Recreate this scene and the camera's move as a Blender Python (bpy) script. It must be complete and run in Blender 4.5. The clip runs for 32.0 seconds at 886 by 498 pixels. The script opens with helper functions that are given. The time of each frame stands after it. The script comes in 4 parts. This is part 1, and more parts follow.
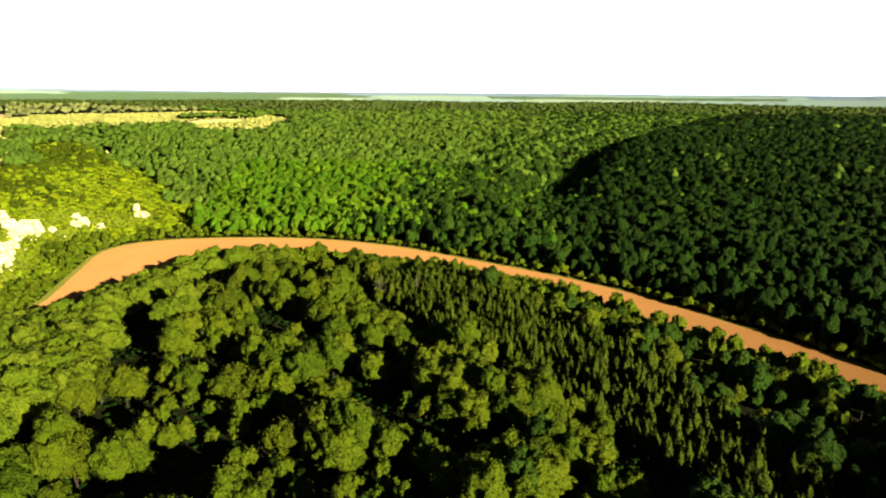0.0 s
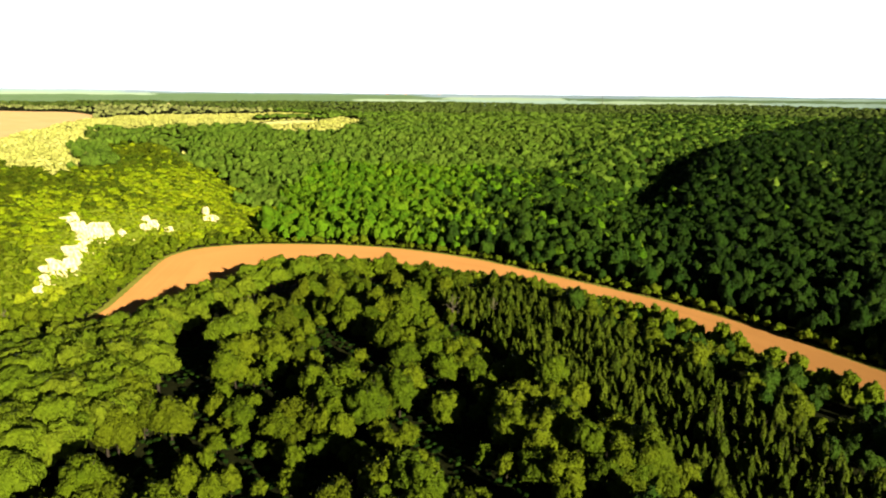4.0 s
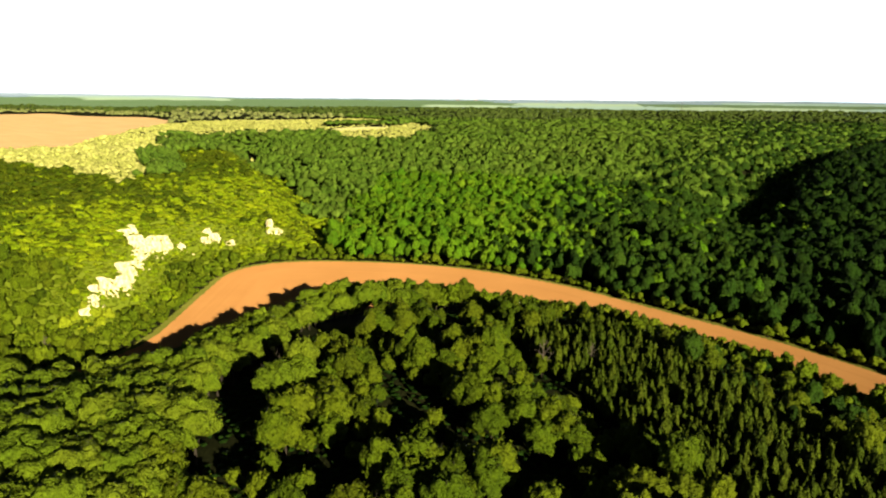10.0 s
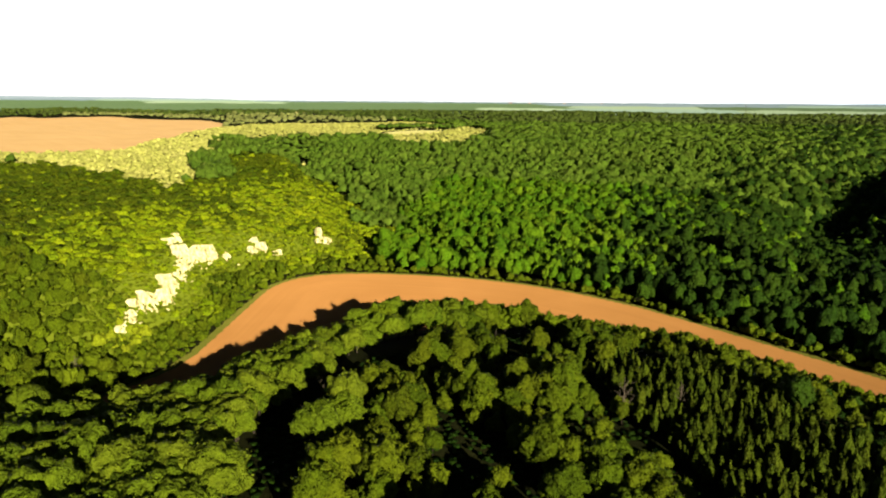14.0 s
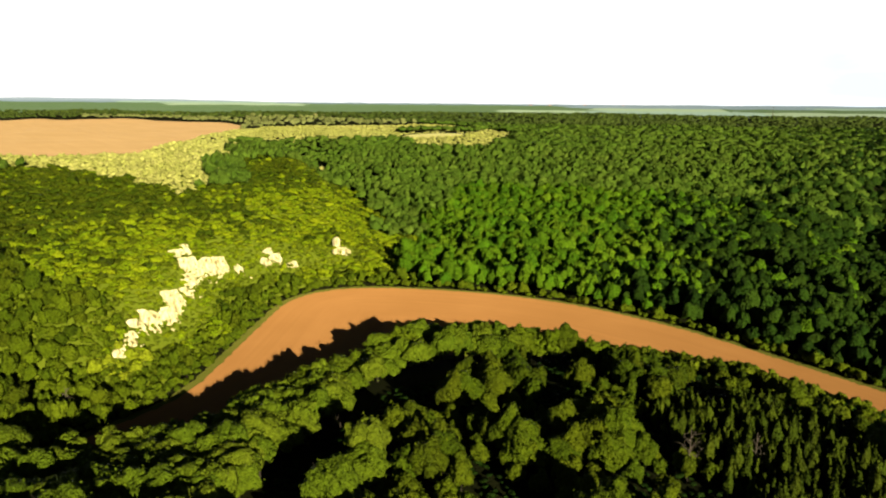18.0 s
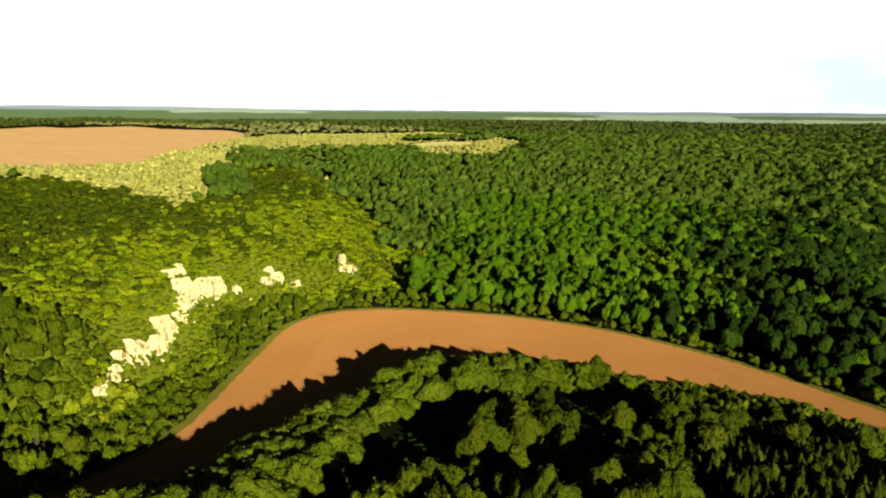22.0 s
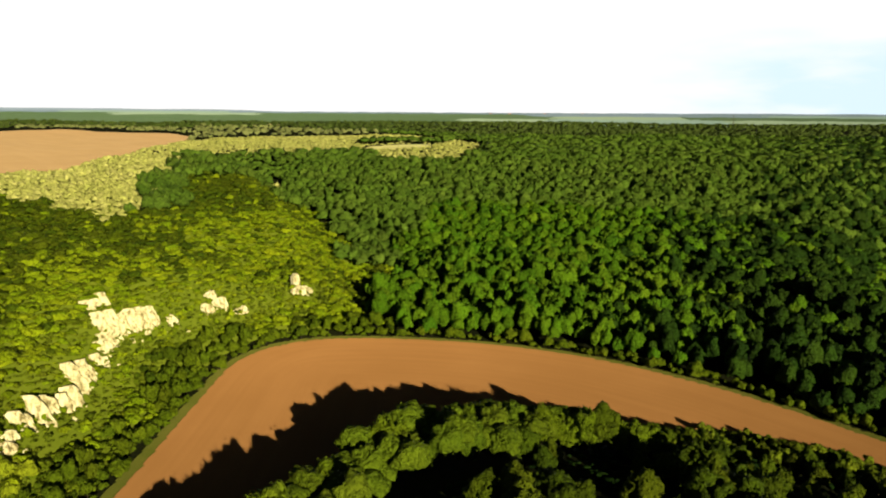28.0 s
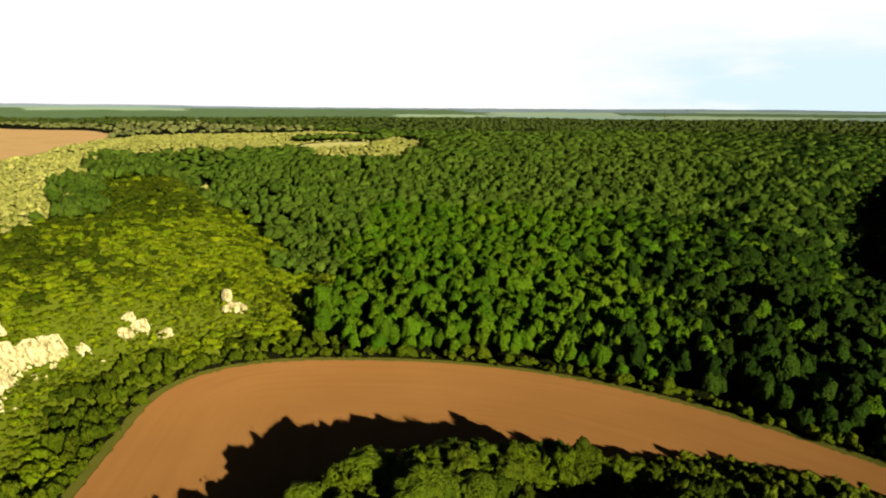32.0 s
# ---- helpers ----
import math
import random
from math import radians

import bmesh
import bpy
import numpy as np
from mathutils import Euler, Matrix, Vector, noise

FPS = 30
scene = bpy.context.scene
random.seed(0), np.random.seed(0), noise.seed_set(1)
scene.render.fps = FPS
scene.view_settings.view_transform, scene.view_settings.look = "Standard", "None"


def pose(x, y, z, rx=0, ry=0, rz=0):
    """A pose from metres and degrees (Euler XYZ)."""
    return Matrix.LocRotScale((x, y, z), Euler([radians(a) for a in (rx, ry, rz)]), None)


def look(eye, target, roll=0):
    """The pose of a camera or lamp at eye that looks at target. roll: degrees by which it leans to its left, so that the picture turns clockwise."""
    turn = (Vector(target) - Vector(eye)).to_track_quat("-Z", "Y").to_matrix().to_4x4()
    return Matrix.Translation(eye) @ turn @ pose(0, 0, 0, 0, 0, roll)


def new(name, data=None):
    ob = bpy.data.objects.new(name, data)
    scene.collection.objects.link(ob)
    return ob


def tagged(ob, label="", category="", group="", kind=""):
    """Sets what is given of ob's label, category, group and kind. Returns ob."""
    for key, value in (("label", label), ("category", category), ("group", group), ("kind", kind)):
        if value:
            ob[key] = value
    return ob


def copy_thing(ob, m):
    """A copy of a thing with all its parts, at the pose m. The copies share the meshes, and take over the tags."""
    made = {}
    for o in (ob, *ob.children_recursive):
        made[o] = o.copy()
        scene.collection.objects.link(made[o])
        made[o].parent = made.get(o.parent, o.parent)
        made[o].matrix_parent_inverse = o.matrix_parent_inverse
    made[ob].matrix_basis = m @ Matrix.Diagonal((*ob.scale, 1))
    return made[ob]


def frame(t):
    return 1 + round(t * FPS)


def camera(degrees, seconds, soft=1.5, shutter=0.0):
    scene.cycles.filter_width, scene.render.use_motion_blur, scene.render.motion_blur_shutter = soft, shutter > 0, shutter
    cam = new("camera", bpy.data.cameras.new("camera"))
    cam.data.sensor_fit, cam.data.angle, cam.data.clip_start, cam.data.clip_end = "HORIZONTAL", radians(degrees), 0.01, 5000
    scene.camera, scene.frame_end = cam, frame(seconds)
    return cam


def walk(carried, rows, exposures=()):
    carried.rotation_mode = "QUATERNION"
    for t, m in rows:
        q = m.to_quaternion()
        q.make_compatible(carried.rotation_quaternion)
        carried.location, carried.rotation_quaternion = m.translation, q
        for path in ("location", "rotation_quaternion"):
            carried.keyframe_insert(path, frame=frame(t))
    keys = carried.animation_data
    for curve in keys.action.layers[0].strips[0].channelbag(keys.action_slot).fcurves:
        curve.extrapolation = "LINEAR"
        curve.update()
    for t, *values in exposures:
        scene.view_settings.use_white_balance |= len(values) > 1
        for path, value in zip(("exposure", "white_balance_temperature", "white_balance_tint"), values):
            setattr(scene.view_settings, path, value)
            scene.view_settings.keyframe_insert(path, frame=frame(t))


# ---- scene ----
# ---- camera: seconds, x, y, z, pitch, roll, yaw ----
cam = camera(65.89, 32.0, soft=2.0)
PATH = [
    (0, -0.0, -0.0, 100.0, -12.93, 0.50, 0.00), (0.5, -0.5, 3.7, 99.9, -12.93, 0.47, 0.89), (1, -1.1, 7.5, 100.0, -12.94, 0.50, 1.82),
    (1.5, -1.5, 11.3, 100.1, -12.95, 0.50, 2.19), (2, -2.1, 15.0, 99.9, -12.92, 0.54, 2.78), (2.5, -2.9, 18.6, 99.8, -12.91, 0.56, 3.60),
    (3, -3.5, 22.4, 99.8, -12.89, 0.55, 4.39), (3.5, -4.1, 26.0, 99.7, -12.87, 0.55, 5.15), (5.5, -7.7, 40.1, 99.7, -12.76, 0.62, 8.16),
    (6, -8.6, 43.7, 99.7, -12.76, 0.58, 8.76), (6.5, -9.5, 47.1, 99.6, -12.71, 0.55, 9.34), (7, -10.6, 50.3, 99.7, -12.71, 0.55, 9.86),
    (7.5, -11.5, 53.8, 99.5, -12.64, 0.56, 10.38), (8, -12.6, 57.1, 99.6, -12.63, 0.53, 10.85), (8.5, -13.6, 60.3, 99.6, -12.59, 0.54, 11.42),
    (9, -14.8, 63.5, 99.4, -12.52, 0.51, 11.60), (9.5, -16.1, 67.0, 99.5, -12.46, 0.54, 11.62), (10, -17.5, 70.2, 99.6, -12.44, 0.55, 11.60),
    (10.5, -18.5, 73.8, 99.5, -12.41, 0.52, 11.88), (11, -19.6, 77.2, 99.6, -12.39, 0.51, 12.39), (11.5, -20.9, 80.6, 99.5, -12.35, 0.51, 12.89),
    (12, -22.4, 84.1, 99.5, -12.34, 0.55, 13.34), (12.5, -23.8, 87.4, 99.3, -12.30, 0.54, 13.82), (13, -25.1, 90.8, 99.1, -12.27, 0.54, 14.33),
    (13.5, -26.5, 94.0, 99.1, -12.24, 0.52, 14.94), (14, -28.0, 97.2, 99.3, -12.23, 0.49, 15.88), (14.5, -29.4, 100.3, 99.3, -12.23, 0.52, 16.93),
    (16.5, -35.3, 112.8, 99.4, -12.15, 0.52, 17.29), (17, -36.8, 116.0, 99.5, -12.15, 0.47, 17.34), (17.5, -38.5, 119.2, 99.5, -12.13, 0.43, 17.37),
    (18, -40.1, 122.5, 99.5, -12.09, 0.53, 17.40), (18.5, -41.6, 125.5, 99.6, -12.03, 0.52, 17.48), (19, -43.2, 128.3, 99.7, -11.97, 0.53, 17.51),
    (19.5, -44.6, 131.4, 99.9, -11.90, 0.53, 17.58), (20, -46.1, 134.3, 99.9, -11.83, 0.50, 17.62), (20.5, -47.7, 137.5, 99.9, -11.75, 0.51, 17.67),
    (21, -49.1, 140.4, 100.0, -11.68, 0.50, 17.73), (21.5, -50.5, 143.3, 99.9, -11.57, 0.47, 17.80), (22, -52.1, 146.3, 99.9, -11.51, 0.46, 17.84),
    (22.5, -53.6, 149.3, 99.9, -11.43, 0.45, 17.90), (23, -55.0, 152.6, 99.9, -11.36, 0.40, 17.97), (23.5, -56.4, 155.3, 99.9, -11.31, 0.38, 18.02),
    (24, -57.9, 158.5, 99.9, -11.31, 0.35, 18.08), (24.5, -59.4, 161.3, 100.0, -11.29, 0.34, 18.11), (25, -61.1, 164.2, 100.0, -11.30, 0.39, 18.06),
    (25.5, -62.6, 167.3, 100.0, -11.29, 0.39, 17.66), (27.5, -68.9, 179.6, 99.9, -11.35, 0.40, 14.88), (28, -70.3, 182.9, 99.8, -11.37, 0.38, 13.90),
    (28.5, -71.9, 186.2, 100.1, -11.43, 0.34, 12.84), (29, -73.3, 189.1, 100.2, -11.48, 0.34, 11.90), (29.5, -75.0, 192.1, 100.2, -11.54, 0.36, 11.53),
    (30, -76.5, 195.2, 100.1, -11.58, 0.41, 11.54), (30.5, -78.0, 198.7, 100.1, -11.61, 0.43, 11.54), (31, -79.0, 201.9, 100.3, -11.63, 0.40, 10.85),
    (31.5, -80.5, 204.4, 100.6, -11.66, 0.45, 10.28), (32, -81.3, 207.5, 100.8, -11.71, 0.40, 8.53),
]
walk(cam, [(t, pose(x, y, z, 90 + pitch, 0, yaw) @ pose(0, 0, 0, 0, 0, roll)) for t, x, y, z, pitch, roll, yaw in PATH],
     exposures=[(0, 1.55), (6, 1.4), (13, 1.08), (19, 0.82), (25, 0.6), (32, 0.51)])

# ---- light ----
SUN_ELEVATION, SUN_AZIMUTH = radians(16), radians(139)  # azimuth clockwise from +y
sun = new("sun", bpy.data.lights.new("sun", "SUN"))
sun.data.energy, sun.data.angle, sun.data.color = 5.0, radians(0.5), (1.0, 0.86, 0.62)
sun.matrix_world = look((300, -340, 130), Vector((300, -340, 130)) - Vector((math.sin(SUN_AZIMUTH) * math.cos(SUN_ELEVATION), math.cos(SUN_AZIMUTH) * math.cos(SUN_ELEVATION), math.sin(SUN_ELEVATION))))

world = bpy.data.worlds.new("sky")
scene.world, world.use_nodes = world, True
nt = world.node_tree
nt.nodes.clear()
sky = nt.nodes.new("ShaderNodeTexSky")
sky.sky_type, sky.sun_disc = "NISHITA", False
sky.sun_elevation, sky.sun_rotation = SUN_ELEVATION, SUN_AZIMUTH
clear_sky = nt.nodes.new("ShaderNodeBackground")
clear_sky.inputs["Strength"].default_value = 0.006
nt.links.new(sky.outputs[0], clear_sky.inputs["Color"])
cloud = nt.nodes.new("ShaderNodeBackground")
cloud.inputs["Color"].default_value, cloud.inputs["Strength"].default_value = (1, 0.985, 0.98, 1), 0.74
# the cloud turns to pale blue haze towards the east
blue = nt.nodes.new("ShaderNodeMix")
blue.data_type = "RGBA"
blue.inputs["A"].default_value, blue.inputs["B"].default_value = (1, 0.985, 0.98, 1), (0.72, 0.89, 1.0, 1)
# thin white cloud over the lower sky, thinning out upwards with ragged gaps
coords, split = nt.nodes.new("ShaderNodeTexCoord"), nt.nodes.new("ShaderNodeSeparateXYZ")
nt.links.new(coords.outputs["Generated"], split.inputs[0])
stretch = nt.nodes.new("ShaderNodeMapping")
stretch.inputs["Scale"].default_value = (2.2, 2.2, 9.0)
nt.links.new(coords.outputs["Generated"], stretch.inputs["Vector"])
ragged = nt.nodes.new("ShaderNodeTexNoise")
ragged.inputs["Scale"].default_value, ragged.inputs["Detail"].default_value = 1.6, 5
nt.links.new(stretch.outputs[0], ragged.inputs["Vector"])
east, patchy, share = nt.nodes.new("ShaderNodeMapRange"), nt.nodes.new("ShaderNodeMapRange"), nt.nodes.new("ShaderNodeMath")
east.inputs["From Min"].default_value, east.inputs["From Max"].default_value = -0.02, 0.2
patchy.inputs["From Min"].default_value, patchy.inputs["From Max"].default_value = 0.38, 0.54
share.operation = "MULTIPLY"
nt.links.new(split.outputs["X"], east.inputs["Value"])
nt.links.new(ragged.outputs["Fac"], patchy.inputs["Value"])
nt.links.new(east.outputs[0], share.inputs[0])
nt.links.new(patchy.outputs[0], share.inputs[1])
low, haze = nt.nodes.new("ShaderNodeMapRange"), nt.nodes.new("ShaderNodeMath")
low.inputs["From Min"].default_value, low.inputs["From Max"].default_value = 0.13, 0.06
haze.operation = "MULTIPLY"
nt.links.new(split.outputs["Z"], low.inputs["Value"])
nt.links.new(share.outputs[0], haze.inputs[0])
nt.links.new(low.outputs[0], haze.inputs[1])
nt.links.new(haze.outputs[0], blue.inputs["Factor"])
nt.links.new(blue.outputs["Result"], cloud.inputs["Color"])
thin = nt.nodes.new("ShaderNodeMapRange")
thin.inputs["From Min"].default_value, thin.inputs["From Max"].default_value = 0.19, 0.15
thin.inputs["To Min"].default_value, thin.inputs["To Max"].default_value = -0.85, 0.7
nt.links.new(split.outputs["Z"], thin.inputs["Value"])
# the bank of cloud stands in the north; the sky round the sun is clear
north = nt.nodes.new("ShaderNodeMapRange")
north.interpolation_type = "SMOOTHSTEP"
north.inputs["From Min"].default_value, north.inputs["From Max"].default_value = -0.35, 0.25
nt.links.new(split.outputs["Y"], north.inputs["Value"])
bank = nt.nodes.new("ShaderNodeMath")
bank.operation = "MULTIPLY"
add = nt.nodes.new("ShaderNodeMath")
add.operation, add.use_clamp = "ADD", True
nt.links.new(thin.outputs[0], add.inputs[0])
nt.links.new(ragged.outputs["Fac"], add.inputs[1])
both, out = nt.nodes.new("ShaderNodeMixShader"), nt.nodes.new("ShaderNodeOutputWorld")
nt.links.new(add.outputs[0], bank.inputs[0])
nt.links.new(north.outputs[0], bank.inputs[1])
nt.links.new(bank.outputs[0], both.inputs[0])
nt.links.new(clear_sky.outputs[0], both.inputs[1])
nt.links.new(cloud.outputs[0], both.inputs[2])
nt.links.new(both.outputs[0], out.inputs[0])

# ---- materials ----
def material(name, rough=0.8, specular=0.2, powdery=1.0):
    m = bpy.data.materials.new(name)
    m.use_nodes = True
    b = m.node_tree.nodes["Principled BSDF"]
    b.inputs["Roughness"].default_value, b.inputs["Specular IOR Level"].default_value = rough, specular
    b.inputs["Diffuse Roughness"].default_value = powdery
    return m, m.node_tree, b


def node(tree, kind, **values):
    n = tree.nodes.new("ShaderNode" + kind)
    for key, value in values.items():
        n.inputs[key.replace("_", " ")].default_value = value
    return n


def math_node(tree, operation, a, b, clamp=False):
    n = tree.nodes.new("ShaderNodeMath")
    n.operation, n.use_clamp = operation, clamp
    for socket, value in zip(n.inputs, (a, b)):
        if isinstance(value, (int, float)):
            socket.default_value = value
        else:
            tree.links.new(value, socket)
    return n.outputs[0]


def ramp(tree, factor, stops):
    n = tree.nodes.new("ShaderNodeValToRGB")
    while len(n.color_ramp.elements) < len(stops):
        n.color_ramp.elements.new(0.5)
    for e, (place, colour) in zip(n.color_ramp.elements, stops):
        e.position, e.color = place, (*colour, 1)
    tree.links.new(factor, n.inputs[0])
    return n.outputs[0]


def scaled(tree, colour, value):
    """The colour times a value."""
    n = tree.nodes.new("ShaderNodeVectorMath")
    n.operation = "SCALE"
    tree.links.new(colour, n.inputs[0])
    tree.links.new(value, n.inputs["Scale"])
    return n.outputs[0]


def bump(tree, shader, height, strength, distance):
    n = node(tree, "Bump", Strength=strength, Distance=distance)
    tree.links.new(height, n.inputs["Height"])
    tree.links.new(n.outputs[0], shader.inputs["Normal"])


def noise_node(tree, scale, detail=4, vector=None):
    n = node(tree, "TexNoise", Scale=scale, Detail=detail)
    if vector is None:
        vector = tree.nodes.new("ShaderNodeNewGeometry").outputs["Position"]
    tree.links.new(vector, n.inputs["Vector"])
    return n.outputs["Fac"]


def foliage(name, stops, rough=0.62):
    """Leaves: the tone differs from tree to tree, from bough to bough and from spray to spray."""
    m, tree, b = material(name, rough, 0.06, 0.25)
    tone = tree.nodes.new("ShaderNodeAttribute")
    tone.attribute_name = "tone"
    own = tree.nodes.new("ShaderNodeObjectInfo").outputs["Random"]
    geometry = tree.nodes.new("ShaderNodeNewGeometry")
    mixed = math_node(tree, "FRACT", math_node(tree, "ADD", tone.outputs["Fac"], own), 0)
    bough = noise_node(tree, 0.35, 3)
    place = math_node(tree, "ADD", math_node(tree, "MULTIPLY", mixed, 0.5), math_node(tree, "MULTIPLY", bough, 0.45))
    stand = noise_node(tree, 0.012, 3)
    place = math_node(tree, "ADD", place, math_node(tree, "MULTIPLY", math_node(tree, "SUBTRACT", stand, 0.5), 0.6), True)
    colour = ramp(tree, place, stops)
    clump = math_node(tree, "MULTIPLY", noise_node(tree, 1.1, 3), 1.5)
    spray = math_node(tree, "ADD", math_node(tree, "MULTIPLY", geometry.outputs["Random Per Island"], 0.5), clump)
    tree.links.new(scaled(tree, colour, spray), b.inputs["Base Color"])
    relief = math_node(tree, "ADD", noise_node(tree, 0.75, 3), math_node(tree, "MULTIPLY", noise_node(tree, 2.1, 4), 0.4))
    bump(tree, b, relief, 1.0, 2.8)
    return m


LEAVES = foliage("leaves", [(0.0, (0.0318, 0.0999, 0.00363)), (0.3, (0.0551, 0.138, 0.00363)), (0.65, (0.0857, 0.17, 0.00484)), (0.9, (0.112, 0.182, 0.00605)), (1.0, (0.134, 0.169, 0.00968))])
YOUNG_LEAVES = foliage("young leaves", [(0.0, (0.0288, 0.053, 0.0027)), (0.5, (0.0475, 0.0733, 0.0036)), (1.0, (0.0684, 0.0897, 0.0054))])
PALE_LEAVES = foliage("pale leaves", [(0.0, (0.329, 0.366, 0.0747)), (0.5, (0.448, 0.471, 0.112)), (1.0, (0.568, 0.561, 0.179))])
SCRUB_LEAVES = foliage("scrub leaves", [(0.0, (0.114, 0.196, 0.00386)), (0.4, (0.163, 0.238, 0.00386)), (0.75, (0.213, 0.273, 0.00515)), (1.0, (0.253, 0.29, 0.00773))])
OAK_LEAVES = foliage("oak leaves", [(0.0, (0.0285, 0.054, 0.0024)), (0.3, (0.0475, 0.0788, 0.0024)), (0.6, (0.0697, 0.0972, 0.003)), (0.88, (0.0824, 0.108, 0.0036)), (1.0, (0.0908, 0.104, 0.006))])
DOMED_LEAVES = foliage("canopy leaves", [(0.0, (0.0562, 0.103, 0.0045)), (0.5, (0.0891, 0.135, 0.00525)), (1.0, (0.125, 0.158, 0.009))])
OLIVE_LEAVES = foliage("olive leaves", [(0.0, (0.0534, 0.092, 0.00331)), (0.5, (0.0811, 0.121, 0.00331)), (1.0, (0.111, 0.148, 0.00552))])
# lightened and slightly greyed, so some distance haze is in the colour
PLATEAU_LEAVES = foliage("plateau leaves lightened for haze", [(0.0, (0.0517, 0.108, 0.00864)), (0.5, (0.0813, 0.147, 0.013)), (1.0, (0.111, 0.171, 0.0194))])
# two darker copies of the leaves: shade painted into the colour
SHADE_LEAVES = foliage("leaves darkened for shade", [(0.0, (0.0115, 0.0353, 0.0034)), (0.4, (0.0194, 0.049, 0.0034)), (0.8, (0.0302, 0.0627, 0.00425)), (1.0, (0.0396, 0.0686, 0.0051))])
DARK_SHADE_LEAVES = foliage("leaves darkest for shade", [(0.0, (0.00595, 0.021, 0.0016)), (0.5, (0.011, 0.032, 0.00192)), (1.0, (0.0187, 0.042, 0.0024))])
# greyer than the near leaves: haze over the distance is painted in
DISTANT_LEAVES = foliage("distant leaves greyed for haze", [(0.0, (0.046, 0.0782, 0.0115)), (0.5, (0.0633, 0.0978, 0.0161)), (1.0, (0.0805, 0.113, 0.023))])
HEDGE_LEAVES = foliage("hedge leaves", [(0.0, (0.16, 0.196, 0.0508)), (0.5, (0.203, 0.239, 0.0725)), (1.0, (0.246, 0.268, 0.087))])
BUSH_LEAVES = foliage("bush leaves", [(0.0, (0.085, 0.125, 0.005)), (0.5, (0.11, 0.15, 0.006)), (1.0, (0.14, 0.165, 0.008))])


def make_bark(name, colour):
    m, tree, b = material(name, 0.9, 0.1)
    grain = noise_node(tree, 6, 5)
    tree.links.new(ramp(tree, grain, [(0.3, tuple(c * 0.6 for c in colour)), (0.7, colour)]), b.inputs["Base Color"])
    bump(tree, b, grain, 0.6, 0.05)
    return m


BARK, DRY_WOOD = make_bark("bark", (0.04, 0.033, 0.024)), make_bark("dry wood", (0.13, 0.11, 0.08))


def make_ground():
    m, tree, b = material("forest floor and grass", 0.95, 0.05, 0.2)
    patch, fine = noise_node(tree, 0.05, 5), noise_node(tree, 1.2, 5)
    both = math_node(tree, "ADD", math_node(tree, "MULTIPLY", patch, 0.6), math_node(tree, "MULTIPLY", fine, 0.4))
    # floor kept near black: the shade between the trees is in the colour
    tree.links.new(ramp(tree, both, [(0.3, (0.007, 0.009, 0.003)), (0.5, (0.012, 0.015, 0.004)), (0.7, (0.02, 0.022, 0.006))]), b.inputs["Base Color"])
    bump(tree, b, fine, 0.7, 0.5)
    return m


def make_grass(name, dark, light, relief=0.8):
    m, tree, b = material(name, 0.95, 0.1)
    patch, fine = noise_node(tree, 0.06, 4), noise_node(tree, 2.0, 5)
    both = math_node(tree, "ADD", math_node(tree, "MULTIPLY", patch, 0.5), math_node(tree, "MULTIPLY", fine, 0.5))
    tree.links.new(ramp(tree, both, [(0.32, dark), (0.68, light)]), b.inputs["Base Color"])
    bump(tree, b, fine, relief, 0.25)
    return m


def make_soil(name, dark, light, passes):
    """Tilled earth with faint passes of the plough along the field."""
    m, tree, b = material(name, 0.95, 0.08)
    across, along = tree.nodes.new("ShaderNodeAttribute"), tree.nodes.new("ShaderNodeAttribute")
    across.attribute_name, along.attribute_name = "across", "along"
    join = tree.nodes.new("ShaderNodeCombineXYZ")
    tree.links.new(math_node(tree, "MULTIPLY", across.outputs["Fac"], passes), join.inputs[0])
    tree.links.new(math_node(tree, "MULTIPLY", along.outputs["Fac"], 0.012), join.inputs[1])
    streak = noise_node(tree, 1.0, 5, join.outputs[0])
    patch, clod = noise_node(tree, 0.03, 4), noise_node(tree, 2.2, 5)
    both = math_node(tree, "ADD", math_node(tree, "MULTIPLY", streak, 0.28), math_node(tree, "ADD", math_node(tree, "MULTIPLY", patch, 0.35), math_node(tree, "MULTIPLY", clod, 0.2)))
    tree.links.new(ramp(tree, both, [(0.36, dark), (0.64, light)]), b.inputs["Base Color"])
    relief = math_node(tree, "ADD", math_node(tree, "MULTIPLY", streak, 0.5), clod)
    bump(tree, b, relief, 0.5, 0.12)
    return m


def make_rock():
    m, tree, b = material("limestone", 0.9, 0.15)
    geometry = tree.nodes.new("ShaderNodeNewGeometry")
    tall = tree.nodes.new("ShaderNodeMapping")
    tall.inputs["Scale"].default_value = (1, 1, 0.3)
    tree.links.new(geometry.outputs["Position"], tall.inputs[0])
    stain, fine = noise_node(tree, 0.8, 6, tall.outputs[0]), noise_node(tree, 2.5, 6)
    both = math_node(tree, "ADD", math_node(tree, "MULTIPLY", stain, 0.65), math_node(tree, "MULTIPLY", fine, 0.35))
    tree.links.new(ramp(tree, both, [(0.38, (0.14, 0.115, 0.035)), (0.45, (0.44, 0.39, 0.18)), (0.56, (0.72, 0.68, 0.4))]), b.inputs["Base Color"])
    bump(tree, b, both, 0.8, 0.5)
    return m


GROUND = make_ground()
GRASS = make_grass("field margin grass", (0.07, 0.088, 0.009), (0.12, 0.12, 0.02))
# crop, pasture, far woods and hills: distance haze is mixed into the colour
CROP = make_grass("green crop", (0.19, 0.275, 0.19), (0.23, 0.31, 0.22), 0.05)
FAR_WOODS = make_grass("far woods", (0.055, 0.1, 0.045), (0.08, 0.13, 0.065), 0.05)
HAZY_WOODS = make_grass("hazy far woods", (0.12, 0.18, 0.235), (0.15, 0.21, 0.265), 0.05)
